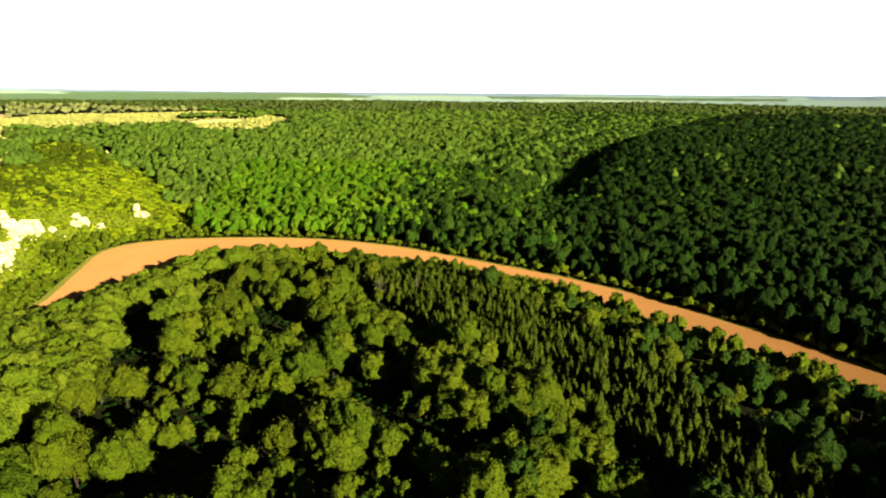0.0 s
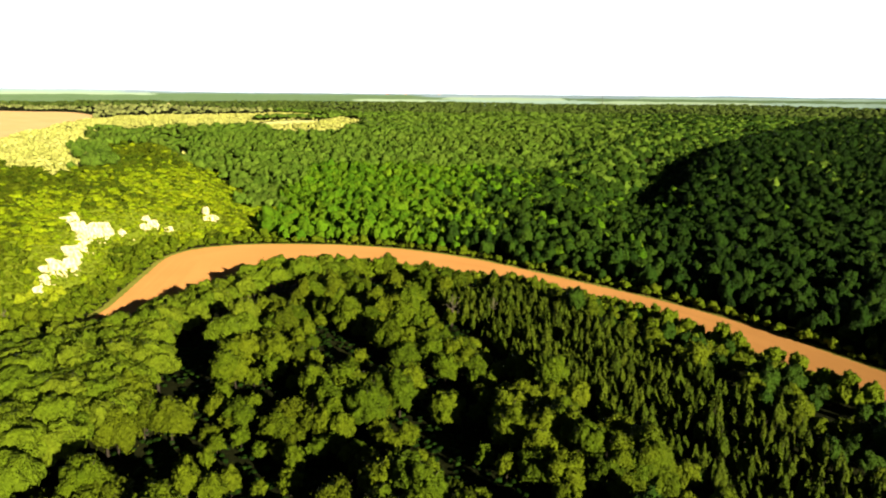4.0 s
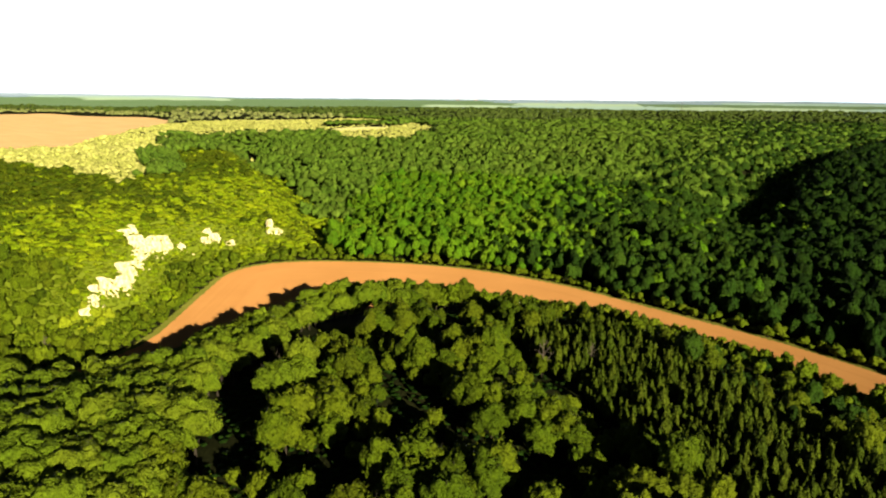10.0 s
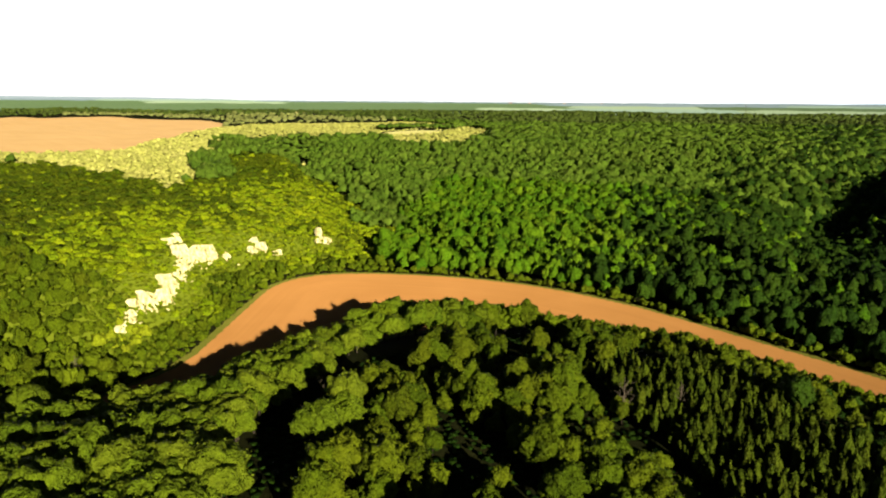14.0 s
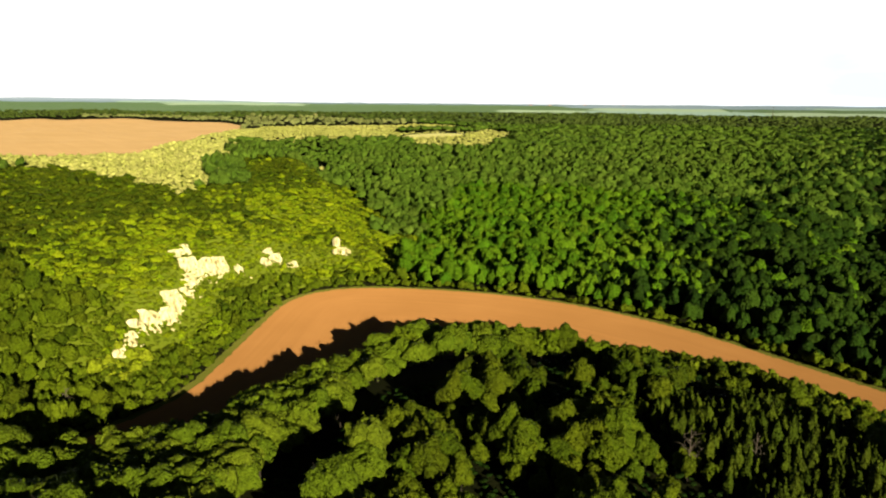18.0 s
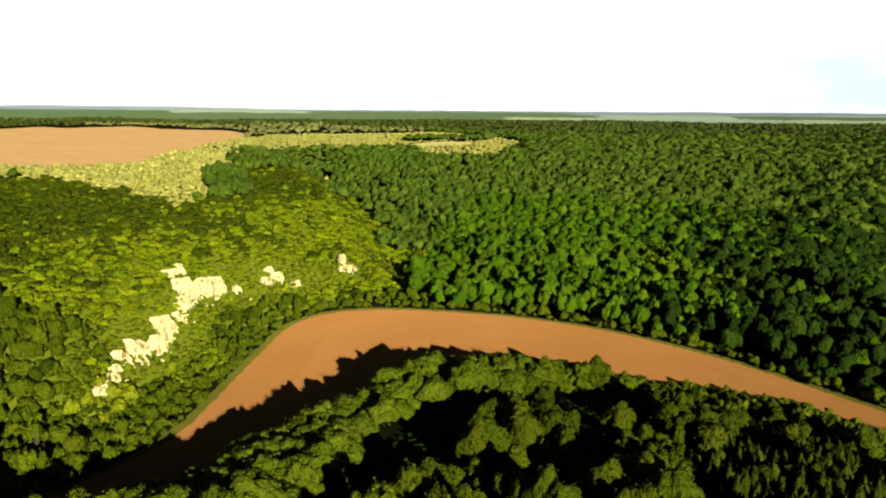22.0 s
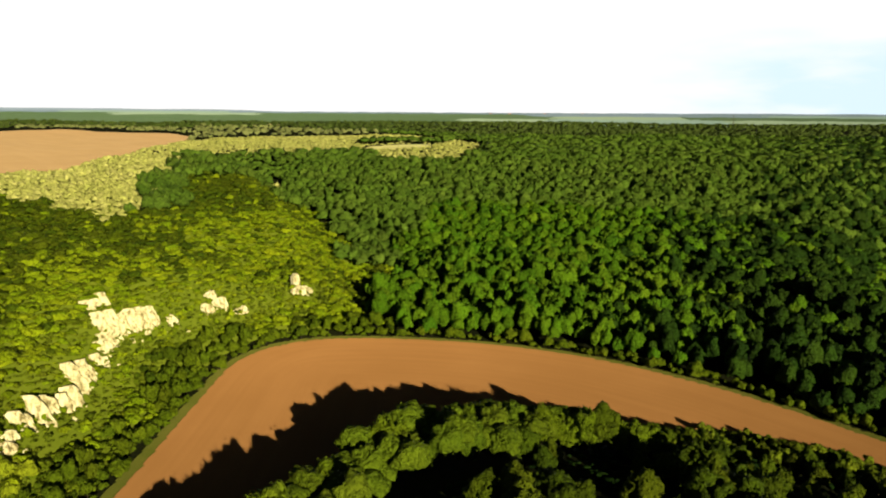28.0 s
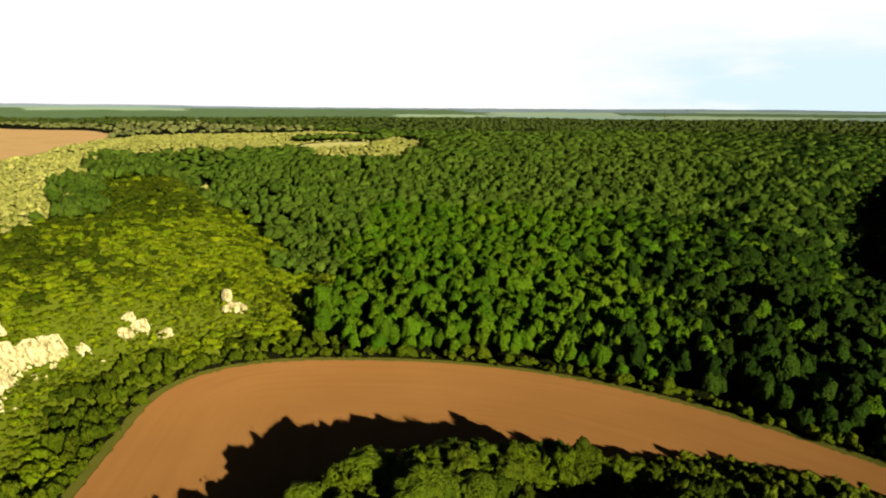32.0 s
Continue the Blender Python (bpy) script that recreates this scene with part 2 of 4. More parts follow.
HILLS = make_grass("distant hills hazed blue", (0.17, 0.23, 0.3), (0.19, 0.25, 0.32), 0.05)
STUBBLE = make_grass("ripe crop", (0.3, 0.3, 0.1), (0.38, 0.37, 0.15))
PASTURE = make_grass("hazed pasture", (0.16, 0.25, 0.22), (0.2, 0.29, 0.26), 0.05)
SOIL = make_soil("tilled earth", (0.28, 0.137, 0.042), (0.345, 0.172, 0.057), 0.35)
DRY_SOIL = make_soil("dry tilled earth", (0.3, 0.2, 0.09), (0.37, 0.25, 0.12), 0.1)
ROCK = make_rock()
YELLOW_LEAVES = foliage("yellow leaves", [(0.0, (0.179, 0.237, 0.008)), (1.0, (0.263, 0.312, 0.012))])
PLASTER, _, _b = material("white plaster", 0.8, 0.2)
_b.inputs["Base Color"].default_value = (0.6, 0.58, 0.55, 1)
TILES, _, _b = material("roof tiles", 0.8, 0.2)
_b.inputs["Base Color"].default_value = (0.3, 0.12, 0.07, 1)

# ---- the lie of the land ----
FAR_EDGE = [(-300, 236), (-262, 252), (-228, 268), (-203, 284), (-189, 306), (-199, 348), (-208, 386), (-214, 412), (-211, 433), (-198, 448), (-180, 456),
            (-156, 461), (-125, 464), (-95, 462), (-68, 456), (-40, 444), (-15, 430), (26, 398), (57, 375), (93, 342), (122, 301), (144, 267), (163, 234), (178, 200), (190, 160)]
NEAR_EDGE = [(184, 160), (170, 190), (150, 222), (124, 252), (106, 280), (90, 300), (72, 325), (52, 352), (30, 373), (2, 394), (-28, 403), (-50, 398), (-75, 388), (-102, 380),
             (-126, 361), (-137, 341), (-147, 315), (-157, 290), (-167, 267), (-182, 252), (-210, 238), (-262, 224), (-300, 214)]
SIDE_VALLEY = [(-172, 462), (-178, 510), (-205, 585), (-262, 655), (-350, 740), (-450, 840), (-560, 930)]
RAVINE = [(62, 385), (76, 470), (86, 550), (102, 630), (130, 700), (172, 790), (236, 890), (320, 1010), (440, 1150), (560, 1290)]


def line_distance(x, y, line):
    """Distance to a polyline, and the stretch along it of the nearest place (0 to 1)."""
    best, along = np.full(np.shape(x), 1e9), np.zeros(np.shape(x))
    n = len(line) - 1
    for i in range(n):
        (ax, ay), (bx, by) = line[i], line[i + 1]
        dx, dy = bx - ax, by - ay
        s = np.clip(((x - ax) * dx + (y - ay) * dy) / (dx * dx + dy * dy), 0, 1)
        d = np.hypot(x - ax - s * dx, y - ay - s * dy)
        along = np.where(d < best, (i + s) / n, along)
        best = np.minimum(best, d)
    return best, along


def inside(x, y, polygon):
    hit = np.zeros(np.shape(x), bool)
    for (ax, ay), (bx, by) in zip(polygon, polygon[1:] + polygon[:1]):
        cross = (ay > y) != (by > y)
        hit ^= cross & (x < (bx - ax) * (y - ay) / ((by - ay) if by != ay else 1e-9) + ax)
    return hit


def smooth(a, b, v):
    s = np.clip((v - a) / (b - a), 0, 1)
    return s * s * (3 - 2 * s)


def ripple(x, y, size, seed=0.0):
    """A cheap smooth unevenness between about -1 and 1."""
    u, v = x / size, y / size
    return (np.sin(u * 1.7 + 1.3 * np.sin(v * 1.1 + seed) + seed * 2.1) + np.sin(v * 2.1 + 1.7 * np.sin(u * 0.8 - seed) + seed)
            + 0.6 * np.sin((u + v) * 3.1 + seed * 3.3)) / 2.6


VALLEY = FAR_EDGE + NEAR_EDGE
FIELD_FAR = [(-203, 257), (-198, 270), (-193, 288)] + FAR_EDGE[4:]
FIELD_NEAR = NEAR_EDGE[:19] + [(-176, 258), (-191, 251)]
FIELD = FIELD_FAR + FIELD_NEAR
PENINSULA = NEAR_EDGE + [(-420, 180), (-420, -900), (420, -900), (330, -100), (260, 60)]


def ground_height(x, y):
    x, y = np.asarray(x, float), np.asarray(y, float)
    d = np.minimum(line_distance(x, y, FAR_EDGE)[0], line_distance(x, y, NEAR_EDGE)[0])
    d = np.where(inside(x, y, VALLEY), 0, d)
    near = inside(x, y, PENINSULA)
    side, along = line_distance(x, y, SIDE_VALLEY)
    # the wooded slope across the field
    slope = np.interp(d, [0, 6, 20, 60, 100, 140, 180, 230, 290, 380, 500, 700, 1000, 1600, 2300, 3000, 4200, 5200, 9000],
                      [0, 0.3, 1, 3.2, 5.5, 9, 13, 19, 28, 40, 50, 55, 58, 60, 61, 72, 84, 90, 92])
    # the hill with the rocks
    hill = np.interp(d, [0, 10, 22, 32, 48, 62, 90, 200, 330, 500, 900, 1600, 2300, 3000, 4200, 5200, 9000],
                     [0, 1.0, 4.5, 10, 21, 26, 30, 38, 44, 48, 53, 57, 61, 72, 84, 90, 92])
    hill = hill * (1 - 0.5 * smooth(440, 500, y) * smooth(640, 540, y) * smooth(-300, -240, x))
    west = smooth(-12, 12, (-172 - x) + 0.0 * y) * (y < 470) + (y >= 470) * smooth(-20, 20, (y - 470) * -0.75 - (x + 178))
    far = slope * (1 - west) + hill * west
    far = far - (2 + 11 * smooth(0, 0.35, along)) * np.exp(-(side / 30) ** 2) * smooth(0, 0.08, along) * (1 - smooth(0.75, 1, along))
    cut, way = line_distance(x, y, RAVINE)
    far = far - (18 * smooth(0.08, 0.4, way) + 1) * np.exp(-(cut / 32) ** 2) * (1 - smooth(0.7, 1, way)) * smooth(2, 30, d)
    far = far + ripple(x, y, 60, 1.0) * 2.2 * smooth(20, 120, d) + ripple(x, y, 320, 2.0) * 5 * smooth(200, 900, d) * (1 - smooth(1800, 2600, d))
    low = np.minimum(d * 0.11, 8) + ripple(x, y, 35, 3.0) * 1.2 * smooth(5, 40, d)
    low = low + 20 * smooth(-40, -500, y)
    made = np.maximum(np.where(near, low, far), 0)
    # an unseen wooded rise added in the south-east to cast shade over the tongue
    shade_knoll = line_distance(x, y, [(190, -70), (235, 15)])[0]
    return np.maximum(made, 62 * np.exp(-(shade_knoll / 60) ** 2) * smooth(0, 40, d))


# ---- ground, fields ----
def mesh_from(name, co, faces, mat, values=None, smooth_shade=False):
    """A mesh from arrays: places, faces with one number of corners, and named values at the places."""
    me = bpy.data.meshes.new(name)
    n, k = faces.shape
    me.vertices.add(len(co))
    me.vertices.foreach_set("co", np.ascontiguousarray(co, np.float32).ravel())
    me.loops.add(n * k)
    me.loops.foreach_set("vertex_index", np.ascontiguousarray(faces, np.int32).ravel())
    me.polygons.add(n)
    me.polygons.foreach_set("loop_start", np.arange(0, n * k, k, dtype=np.int32))
    me.polygons.foreach_set("use_smooth", np.full(n, smooth_shade))
    for key, v in (values or {}).items():
        me.attributes.new(key, "FLOAT", "POINT").data.foreach_set("value", np.ascontiguousarray(v, np.float32))
    me.materials.append(mat)
    me.update(calc_edges=True)
    me.validate()
    return me


def part(name, me, parent, label=""):
    ob = new(name, me)
    ob.parent = parent
    return tagged(ob, label)


def spread(near_start, near_end, step, far_start, far_end, grow=1.13):
    """Places along an axis, even in the middle and wider and wider apart outside it."""
    mid = list(np.arange(near_start, near_end + step, step))
    s, up = step, mid[-1]
    while up < far_end:
        s *= grow
        up += s
        mid.append(up)
    s, down = step, near_start
    while down > far_start:
        s *= grow
        down -= s
        mid.insert(0, down)
    return np.array(mid)


def grid(xs, ys):
    gx, gy = np.meshgrid(xs, ys)
    w = len(xs)
    i = (np.arange(len(ys) - 1)[:, None] * w + np.arange(w - 1)[None, :]).ravel()
    return gx.ravel(), gy.ravel(), np.stack([i, i + 1, i + w + 1, i + w], 1)


gx, gy, faces = grid(spread(-420, 380, 6, -5600, 5600, 1.055), spread(-60, 900, 6, -3000, 5600, 1.055))
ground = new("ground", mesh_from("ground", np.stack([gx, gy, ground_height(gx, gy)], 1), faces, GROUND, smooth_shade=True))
tagged(ground, "rolling land with rough grass and forest floor darkened for shade", "ground", kind="structure")


def sheet(name, polygon, step, mat, lift, label, category, rim=None, hem=None):
    """A field laid over the ground inside a polygon; its border follows the polygon."""
    px, py = np.array(polygon, float).T
    sx, sy, quads = grid(np.arange(px.min() - step, px.max() + 2 * step, step), np.arange(py.min() - step, py.max() + 2 * step, step))
    loop = list(polygon) + [polygon[0]]
    keep = inside(sx, sy, list(polygon))
    within = keep.copy()
    # draw places just outside onto the border, so that the border is even
    for i in range(len(loop) - 1):
        (ax, ay), (bx, by) = loop[i], loop[i + 1]
        dx, dy = bx - ax, by - ay
        s = np.clip(((sx - ax) * dx + (sy - ay) * dy) / (dx * dx + dy * dy), 0, 1)
        cx, cy = ax + s * dx, ay + s * dy
        close = ~keep & (np.hypot(sx - cx, sy - cy) < step * 0.75)
        sx, sy = np.where(close, cx, sx), np.where(close, cy, sy)
        keep = keep | close
    quads = quads[keep[quads].all(1)]
    used = np.unique(quads)
    index = np.zeros(len(sx), int)
    index[used] = np.arange(len(used))
    sx, sy, within = sx[used], sy[used], within[used]
    rise = lift if hem is None else np.where(within, lift, hem)
    across, along = line_distance(sx, sy, rim or loop)
    me = mesh_from(name, np.stack([sx, sy, ground_height(sx, sy) + rise], 1), index[quads], mat, {"across": across, "along": along * 600}, True)
    return tagged(new(name, me), label, category, kind="structure")


def widened(line, out):
    """The polyline shifted to its left by out metres."""
    made = []
    for i, (x, y) in enumerate(line):
        (ax, ay), (bx, by) = line[max(i - 1, 0)], line[min(i + 1, len(line) - 1)]
        n = math.hypot(bx - ax, by - ay)
        made.append((x - (by - ay) / n * out, y + (bx - ax) / n * out))
    return made


def rounded(line, times=2):
    for _ in range(times):
        made = [line[0]]
        for (ax, ay), (bx, by) in zip(line, line[1:]):
            made += [(ax * 0.75 + bx * 0.25, ay * 0.75 + by * 0.25), (ax * 0.25 + bx * 0.75, ay * 0.25 + by * 0.75)]
        line = made + [line[-1]]
    return line


far_edge, near_edge = rounded(FIELD_FAR, 1), rounded(FIELD_NEAR, 1)
sheet("field_margin", widened(far_edge, 3.5) + widened(near_edge, 4), 2.0, GRASS, 0.25, "strip of rough green grass round the ploughed field", "grass margin", far_edge)
sheet("ploughed_field", far_edge + near_edge, 2.0, SOIL, 0.5, "curved reddish-brown ploughed field between wooded slopes", "field", far_edge)

TURF = make_grass("hill turf", (0.085, 0.125, 0.006), (0.13, 0.165, 0.01))
HILL_TURF = [(-196, 300), (-206, 348), (-215, 386), (-221, 412), (-218, 437), (-204, 453), (-184, 464), (-180, 500), (-215, 580), (-262, 650), (-345, 725), (-420, 690), (-540, 560), (-560, 330), (-420, 262), (-300, 246), (-232, 274), (-208, 288)]
sheet("hill_turf", HILL_TURF, 5.0, TURF, 1.1, "rough green turf between the scrub of the rocky hill", "grass")

UPPER_FIELD = [(-600, 588), (-551, 633), (-524, 668), (-584, 821), (-675, 1030), (-814, 1324), (-1082, 1407), (-1300, 1372), (-1420, 1100), (-1300, 900), (-900, 690)]
sheet("upper_field", rounded(UPPER_FIELD, 1), 12.0, DRY_SOIL, 1.6, "large pale brown ploughed field on the plateau", "field", [(-600, 588), (-1420, 1100)])
CLEARING = [(-385, 985), (-378, 1032), (-300, 1046), (-288, 1000), (-330, 985)]
sheet("clearing", CLEARING, 6.0, STUBBLE, 1.2, "small pale clearing of dry grass among light trees", "clearing")
RIPE = [(-1083, 1984), (-915, 1990), (-1357, 2865), (-1523, 2820)]
sheet("ripe_field", RIPE, 40.0, STUBBLE, 3.0, "distant pale yellow-green crop field", "field")
PASTURE_EAST = [(1398, 2914), (2002, 3173), (1900, 2500), (1383, 2187), (1161, 2068)]
sheet("pasture", PASTURE_EAST, 60.0, PASTURE, 3.0, "distant pasture painted hazy grey-green by the forest", "field")
# fields towards the horizon, one beside the other in uneven strips, haze in their colours
FAR_CROPS = ((CROP, "distant green crop field with painted haze near the horizon"), (PASTURE, "distant green pasture with painted haze near the horizon"), (FAR_WOODS, "distant smooth green forest with painted haze near the horizon"), (HAZY_WOODS, "woods painted hazy grey-blue at the horizon"))
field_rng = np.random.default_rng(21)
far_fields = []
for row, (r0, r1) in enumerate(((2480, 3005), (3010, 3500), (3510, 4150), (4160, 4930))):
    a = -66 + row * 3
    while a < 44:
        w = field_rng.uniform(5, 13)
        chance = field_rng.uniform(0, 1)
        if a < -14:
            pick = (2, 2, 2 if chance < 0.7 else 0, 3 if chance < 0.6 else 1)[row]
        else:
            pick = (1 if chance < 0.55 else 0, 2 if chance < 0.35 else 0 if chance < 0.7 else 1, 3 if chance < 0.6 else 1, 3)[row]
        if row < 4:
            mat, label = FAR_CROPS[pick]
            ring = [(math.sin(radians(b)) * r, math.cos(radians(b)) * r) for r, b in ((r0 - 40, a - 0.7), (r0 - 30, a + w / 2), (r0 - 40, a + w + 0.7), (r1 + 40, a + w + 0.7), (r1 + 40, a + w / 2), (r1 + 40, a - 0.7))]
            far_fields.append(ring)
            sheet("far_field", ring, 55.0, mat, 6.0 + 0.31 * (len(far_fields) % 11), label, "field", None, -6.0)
        a += w


# low hills far behind the plateau, blue from haze put into the colour
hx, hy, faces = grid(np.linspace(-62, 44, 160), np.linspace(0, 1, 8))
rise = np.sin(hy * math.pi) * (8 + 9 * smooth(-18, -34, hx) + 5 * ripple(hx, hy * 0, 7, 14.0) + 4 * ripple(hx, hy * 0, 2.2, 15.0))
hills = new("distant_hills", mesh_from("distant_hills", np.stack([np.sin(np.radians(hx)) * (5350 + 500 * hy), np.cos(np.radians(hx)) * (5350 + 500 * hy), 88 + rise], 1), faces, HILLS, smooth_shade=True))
tagged(hills, "low hills painted hazy blue along the horizon", "hills", kind="structure")

# ---- trees ----
PHI = (1 + 5 ** 0.5) / 2
ICO = np.array([(-1, PHI, 0), (1, PHI, 0), (-1, -PHI, 0), (1, -PHI, 0), (0, -1, PHI), (0, 1, PHI), (0, -1, -PHI), (0, 1, -PHI), (PHI, 0, -1), (PHI, 0, 1), (-PHI, 0, -1), (-PHI, 0, 1)]) / math.hypot(1, PHI)
ICO_FACES = np.array([(0, 11, 5), (0, 5, 1), (0, 1, 7), (0, 7, 10), (0, 10, 11), (1, 5, 9), (5, 11, 4), (11, 10, 2), (10, 7, 6), (7, 1, 8),
                      (3, 9, 4), (3, 4, 2), (3, 2, 6), (3, 6, 8), (3, 8, 9), (4, 9, 5), (2, 4, 11), (6, 2, 10), (8, 6, 7), (9, 8, 1)])


def joined(pieces):
    co, faces, n = [], [], 0
    for c, f in pieces:
        co.append(c)
        faces.append(f + n)
        n += len(c)
    return np.concatenate(co), np.concatenate(faces)


def turned(v):
    return v / np.maximum(np.linalg.norm(v, axis=-1, keepdims=True), 1e-9)


def geodesic(n):
    """A unit ball of 20 n x n triangles."""
    places, index, faces = [], {}, []

    def place(p):
        p = p / np.linalg.norm(p)
        key = tuple(np.round(p, 5))
        if key not in index:
            index[key] = len(places)
            places.append(p)
        return index[key]

    for a, b, c in ICO[ICO_FACES]:
        rows = [[place(a + (b - a) * (i - k) / n + (c - a) * k / n) for k in range(i + 1)] for i in range(n + 1)]
        for i in range(n):
            for k in range(i + 1):
                faces.append((rows[i][k], rows[i + 1][k], rows[i + 1][k + 1]))
                if k < i:
                    faces.append((rows[i][k], rows[i + 1][k + 1], rows[i][k + 1]))
    return np.array(places), np.array(faces)


BALLS = {n: geodesic(n) for n in (1, 2, 3, 4, 6)}


def sprays_at(rng, at, out, size):
    """Small folded leaf sprays, each lying roughly across its outward direction."""
    count = len(at)
    normal = turned(out + rng.normal(0, 0.4, (count, 3)))
    a = turned(np.cross(normal, rng.normal(size=(count, 3))))
    b = np.cross(normal, a)
    s = size * rng.uniform(0.6, 1.3, (count, 1))
    quad = np.stack([at - a * s, at - b * s * 0.75 - normal * s * 0.3, at + a * s, at + b * s * 0.75 - normal * s * 0.3], 1).reshape(-1, 3)
    i = np.arange(count)[:, None] * 4
    return quad, np.concatenate([i + [0, 1, 2], i + [0, 2, 3]])


def crown(rng, fine, radius, bottom, top, lumps, sprays=0, size=0.5, pointed=0.0, rough=0.05, open_below=-0.45, spread_of=0.6, lump=(0.26, 0.46), knobs=0):
    """Leaves: swelling boughs grown together round an egg, with creases between them and loose sprays over them."""
    middle, half = (bottom + top) / 2, (top - bottom) / 2
    k = np.arange(lumps)
    up = np.clip(1 - 1.6 * (k + 0.5) / lumps + rng.normal(0, 0.12, lumps), -0.75, 0.97)
    turn = k * 2.399963 + rng.normal(0, 0.35, lumps)
    flat = np.sqrt(1 - up * up)
    centre = np.stack([np.cos(turn) * flat, np.sin(turn) * flat, up], 1) * rng.uniform(spread_of * 0.75, spread_of * 1.2, (lumps, 1))
    swell = rng.uniform(lump[0], lump[1], lumps)

    knob = turned(rng.normal(size=(max(knobs, 1), 3)))

    def reach(way):
        along = way @ centre.T
        inner = swell ** 2 - (np.sum(centre ** 2, 1) - along ** 2)
        far = np.maximum(np.max(np.where(inner > 0, along + np.sqrt(np.maximum(inner, 0)), 0), 1), 0.55)
        return far * (0.84 + 0.27 * np.exp(((way @ knob.T).max(1) - 1) * 48)) if knobs else far

    def put(way, far):
        p = way * far[:, None]
        thin = 1 - pointed * np.maximum(p[:, 2:], 0)
        return p * np.concatenate([radius * thin, radius * thin, np.full((len(p), 1), half)], 1) + [0, 0, middle]

    ways, faces = BALLS[fine]
    ways = turned(ways + rng.normal(0, 0.22 / fine, ways.shape))
    body = put(ways, reach(ways) * (1 + rng.normal(0, rough, len(ways))))
    kept = faces[(ways[faces][:, :, 2] > open_below).any(1)]
    used = np.unique(kept)
    index = np.zeros(len(ways), int)
    index[used] = np.arange(len(used))
    pieces = [(body[used], index[kept])]
    if sprays:
        way = turned(rng.normal(size=(sprays, 3)) + [0, 0, 0.35])
        pieces.append(sprays_at(rng, put(way, reach(way) * rng.uniform(0.97, 1.14, sprays)), way, size))
    return joined(pieces)


def tube(path, radii, sides=6):
    """A tapered limb along a line of places."""
    path, rings = np.array(path, float), []
    for i, p in enumerate(path):
        way = turned(path[min(i + 1, len(path) - 1)] - path[max(i - 1, 0)])
        a = turned(np.cross(way, [0.31, 0.95, 0.07]))
        b = np.cross(way, a)
        ang = np.arange(sides) * 2 * math.pi / sides
        rings.append(p + radii[i] * (np.cos(ang)[:, None] * a + np.sin(ang)[:, None] * b))
    co, f = np.concatenate(rings), []
    for i in range(len(path) - 1):
        for k in range(sides):
            p, q = i * sides + k, i * sides + (k + 1) % sides
            f += [(p, q, q + sides), (p, q + sides, p + sides)]
    last = (len(path) - 1) * sides
    f += [(last, last + k, last + k + 1) for k in range(1, sides - 1)]
    return co, np.array(f)


def trunk_and_limbs(rng, height, thick, limbs, reach, start=0.3):
    lean = rng.normal(0, 0.25, 2)
    stem = [(lean[0] * s * s, lean[1] * s * s, height * s) for s in (-0.04, 0.03, 0.25, 0.5, 0.75)]
    pieces = [tube(stem, [thick * 1.5, thick * 1.1, thick * 0.9, thick * 0.65, thick * 0.35])]
    for k in range(limbs):
        s = start + 0.42 * k / max(limbs - 1, 1)
        turn = k * 2.4 + rng.uniform(0, 0.5)
        out = reach * rng.uniform(0.6, 0.9)
        base = np.array([lean[0] * s * s, lean[1] * s * s, height * s])
        tip = base + np.array([math.cos(turn) * out, math.sin(turn) * out, height * rng.uniform(0.14, 0.26)])
        knee = base * 0.5 + tip * 0.5 + np.array([0, 0, -0.04 * height])
        pieces.append(tube([base, knee, tip], [thick * 0.45, thick * 0.3, thick * 0.1], 5))
    return joined(pieces)


def tree_kind(seed, fine, radius, height, lumps, sprays, size, pointed, limbs, low=0.16, rough=0.05, knobs=0, **shape):
    rng = np.random.default_rng(seed)
    return crown(rng, fine, radius, height * low, height, lumps, sprays, size, pointed, rough, knobs=knobs, **shape), trunk_and_limbs(rng, height, 0.022 * height, limbs, radius * 0.8)


def mass_kinds(seed, fine, sizes, lumps, sprays=0, size=0.6, low=0.05, pointed=0.1, rough=0.07, open_below=-0.3, knobs=0):
    """Crowns alone, for trees that stand in a close wood."""
    made = []
    for i, (radius, height) in enumerate(sizes):
        rng = np.random.default_rng(seed + i)
        made.append(crown(rng, fine, radius, height * low, height, lumps, sprays, size, pointed, rough, open_below, knobs=knobs))
    return made


BROAD_SIZES = [(5.8, 14.5), (6.2, 13.8), (5.2, 15.5), (6.6, 14.5), (5.4, 13.0), (5.9, 15.8)]
BROAD = [tree_kind(10 + i, 6, r, h, 30, 230, 0.42, 0.1, 3, 0.1, 0.06, 60, spread_of=0.68, lump=(0.2, 0.38)) for i, (r, h) in enumerate(BROAD_SIZES)]
BROAD_FAR = mass_kinds(16, 4, BROAD_SIZES[:4], 14, 90, 0.55, 0.1, rough=0.1)
SLIM = [tree_kind(30 + i, 3, r, h, 6, 34, 0.4, 0.75, 2, 0.02, 0.1) for i, (r, h) in enumerate([(1.75, 9.5), (1.55, 8.5), (1.95, 10.5), (1.6, 7.5)])]
BUSH = [tree_kind(50 + i, 3, r, h, 6, 26, 0.3, 0.1, 2, 0.0) for i, (r, h) in enumerate([(2.0, 3.4), (1.6, 2.8), (2.3, 3.9)])]
DOMED_SIZES = [(4.9, 13.6), (4.5, 13.0), (5.4, 14.0), (4.2, 13.4), (5.8, 13.2)]
DOMED = [tree_kind(60 + i, 6, r, h, 36, 130, 0.34, 0.0, 2, 0.36, 0.05, spread_of=0.72, lump=(0.18, 0.34)) for i, (r, h) in enumerate(DOMED_SIZES)]
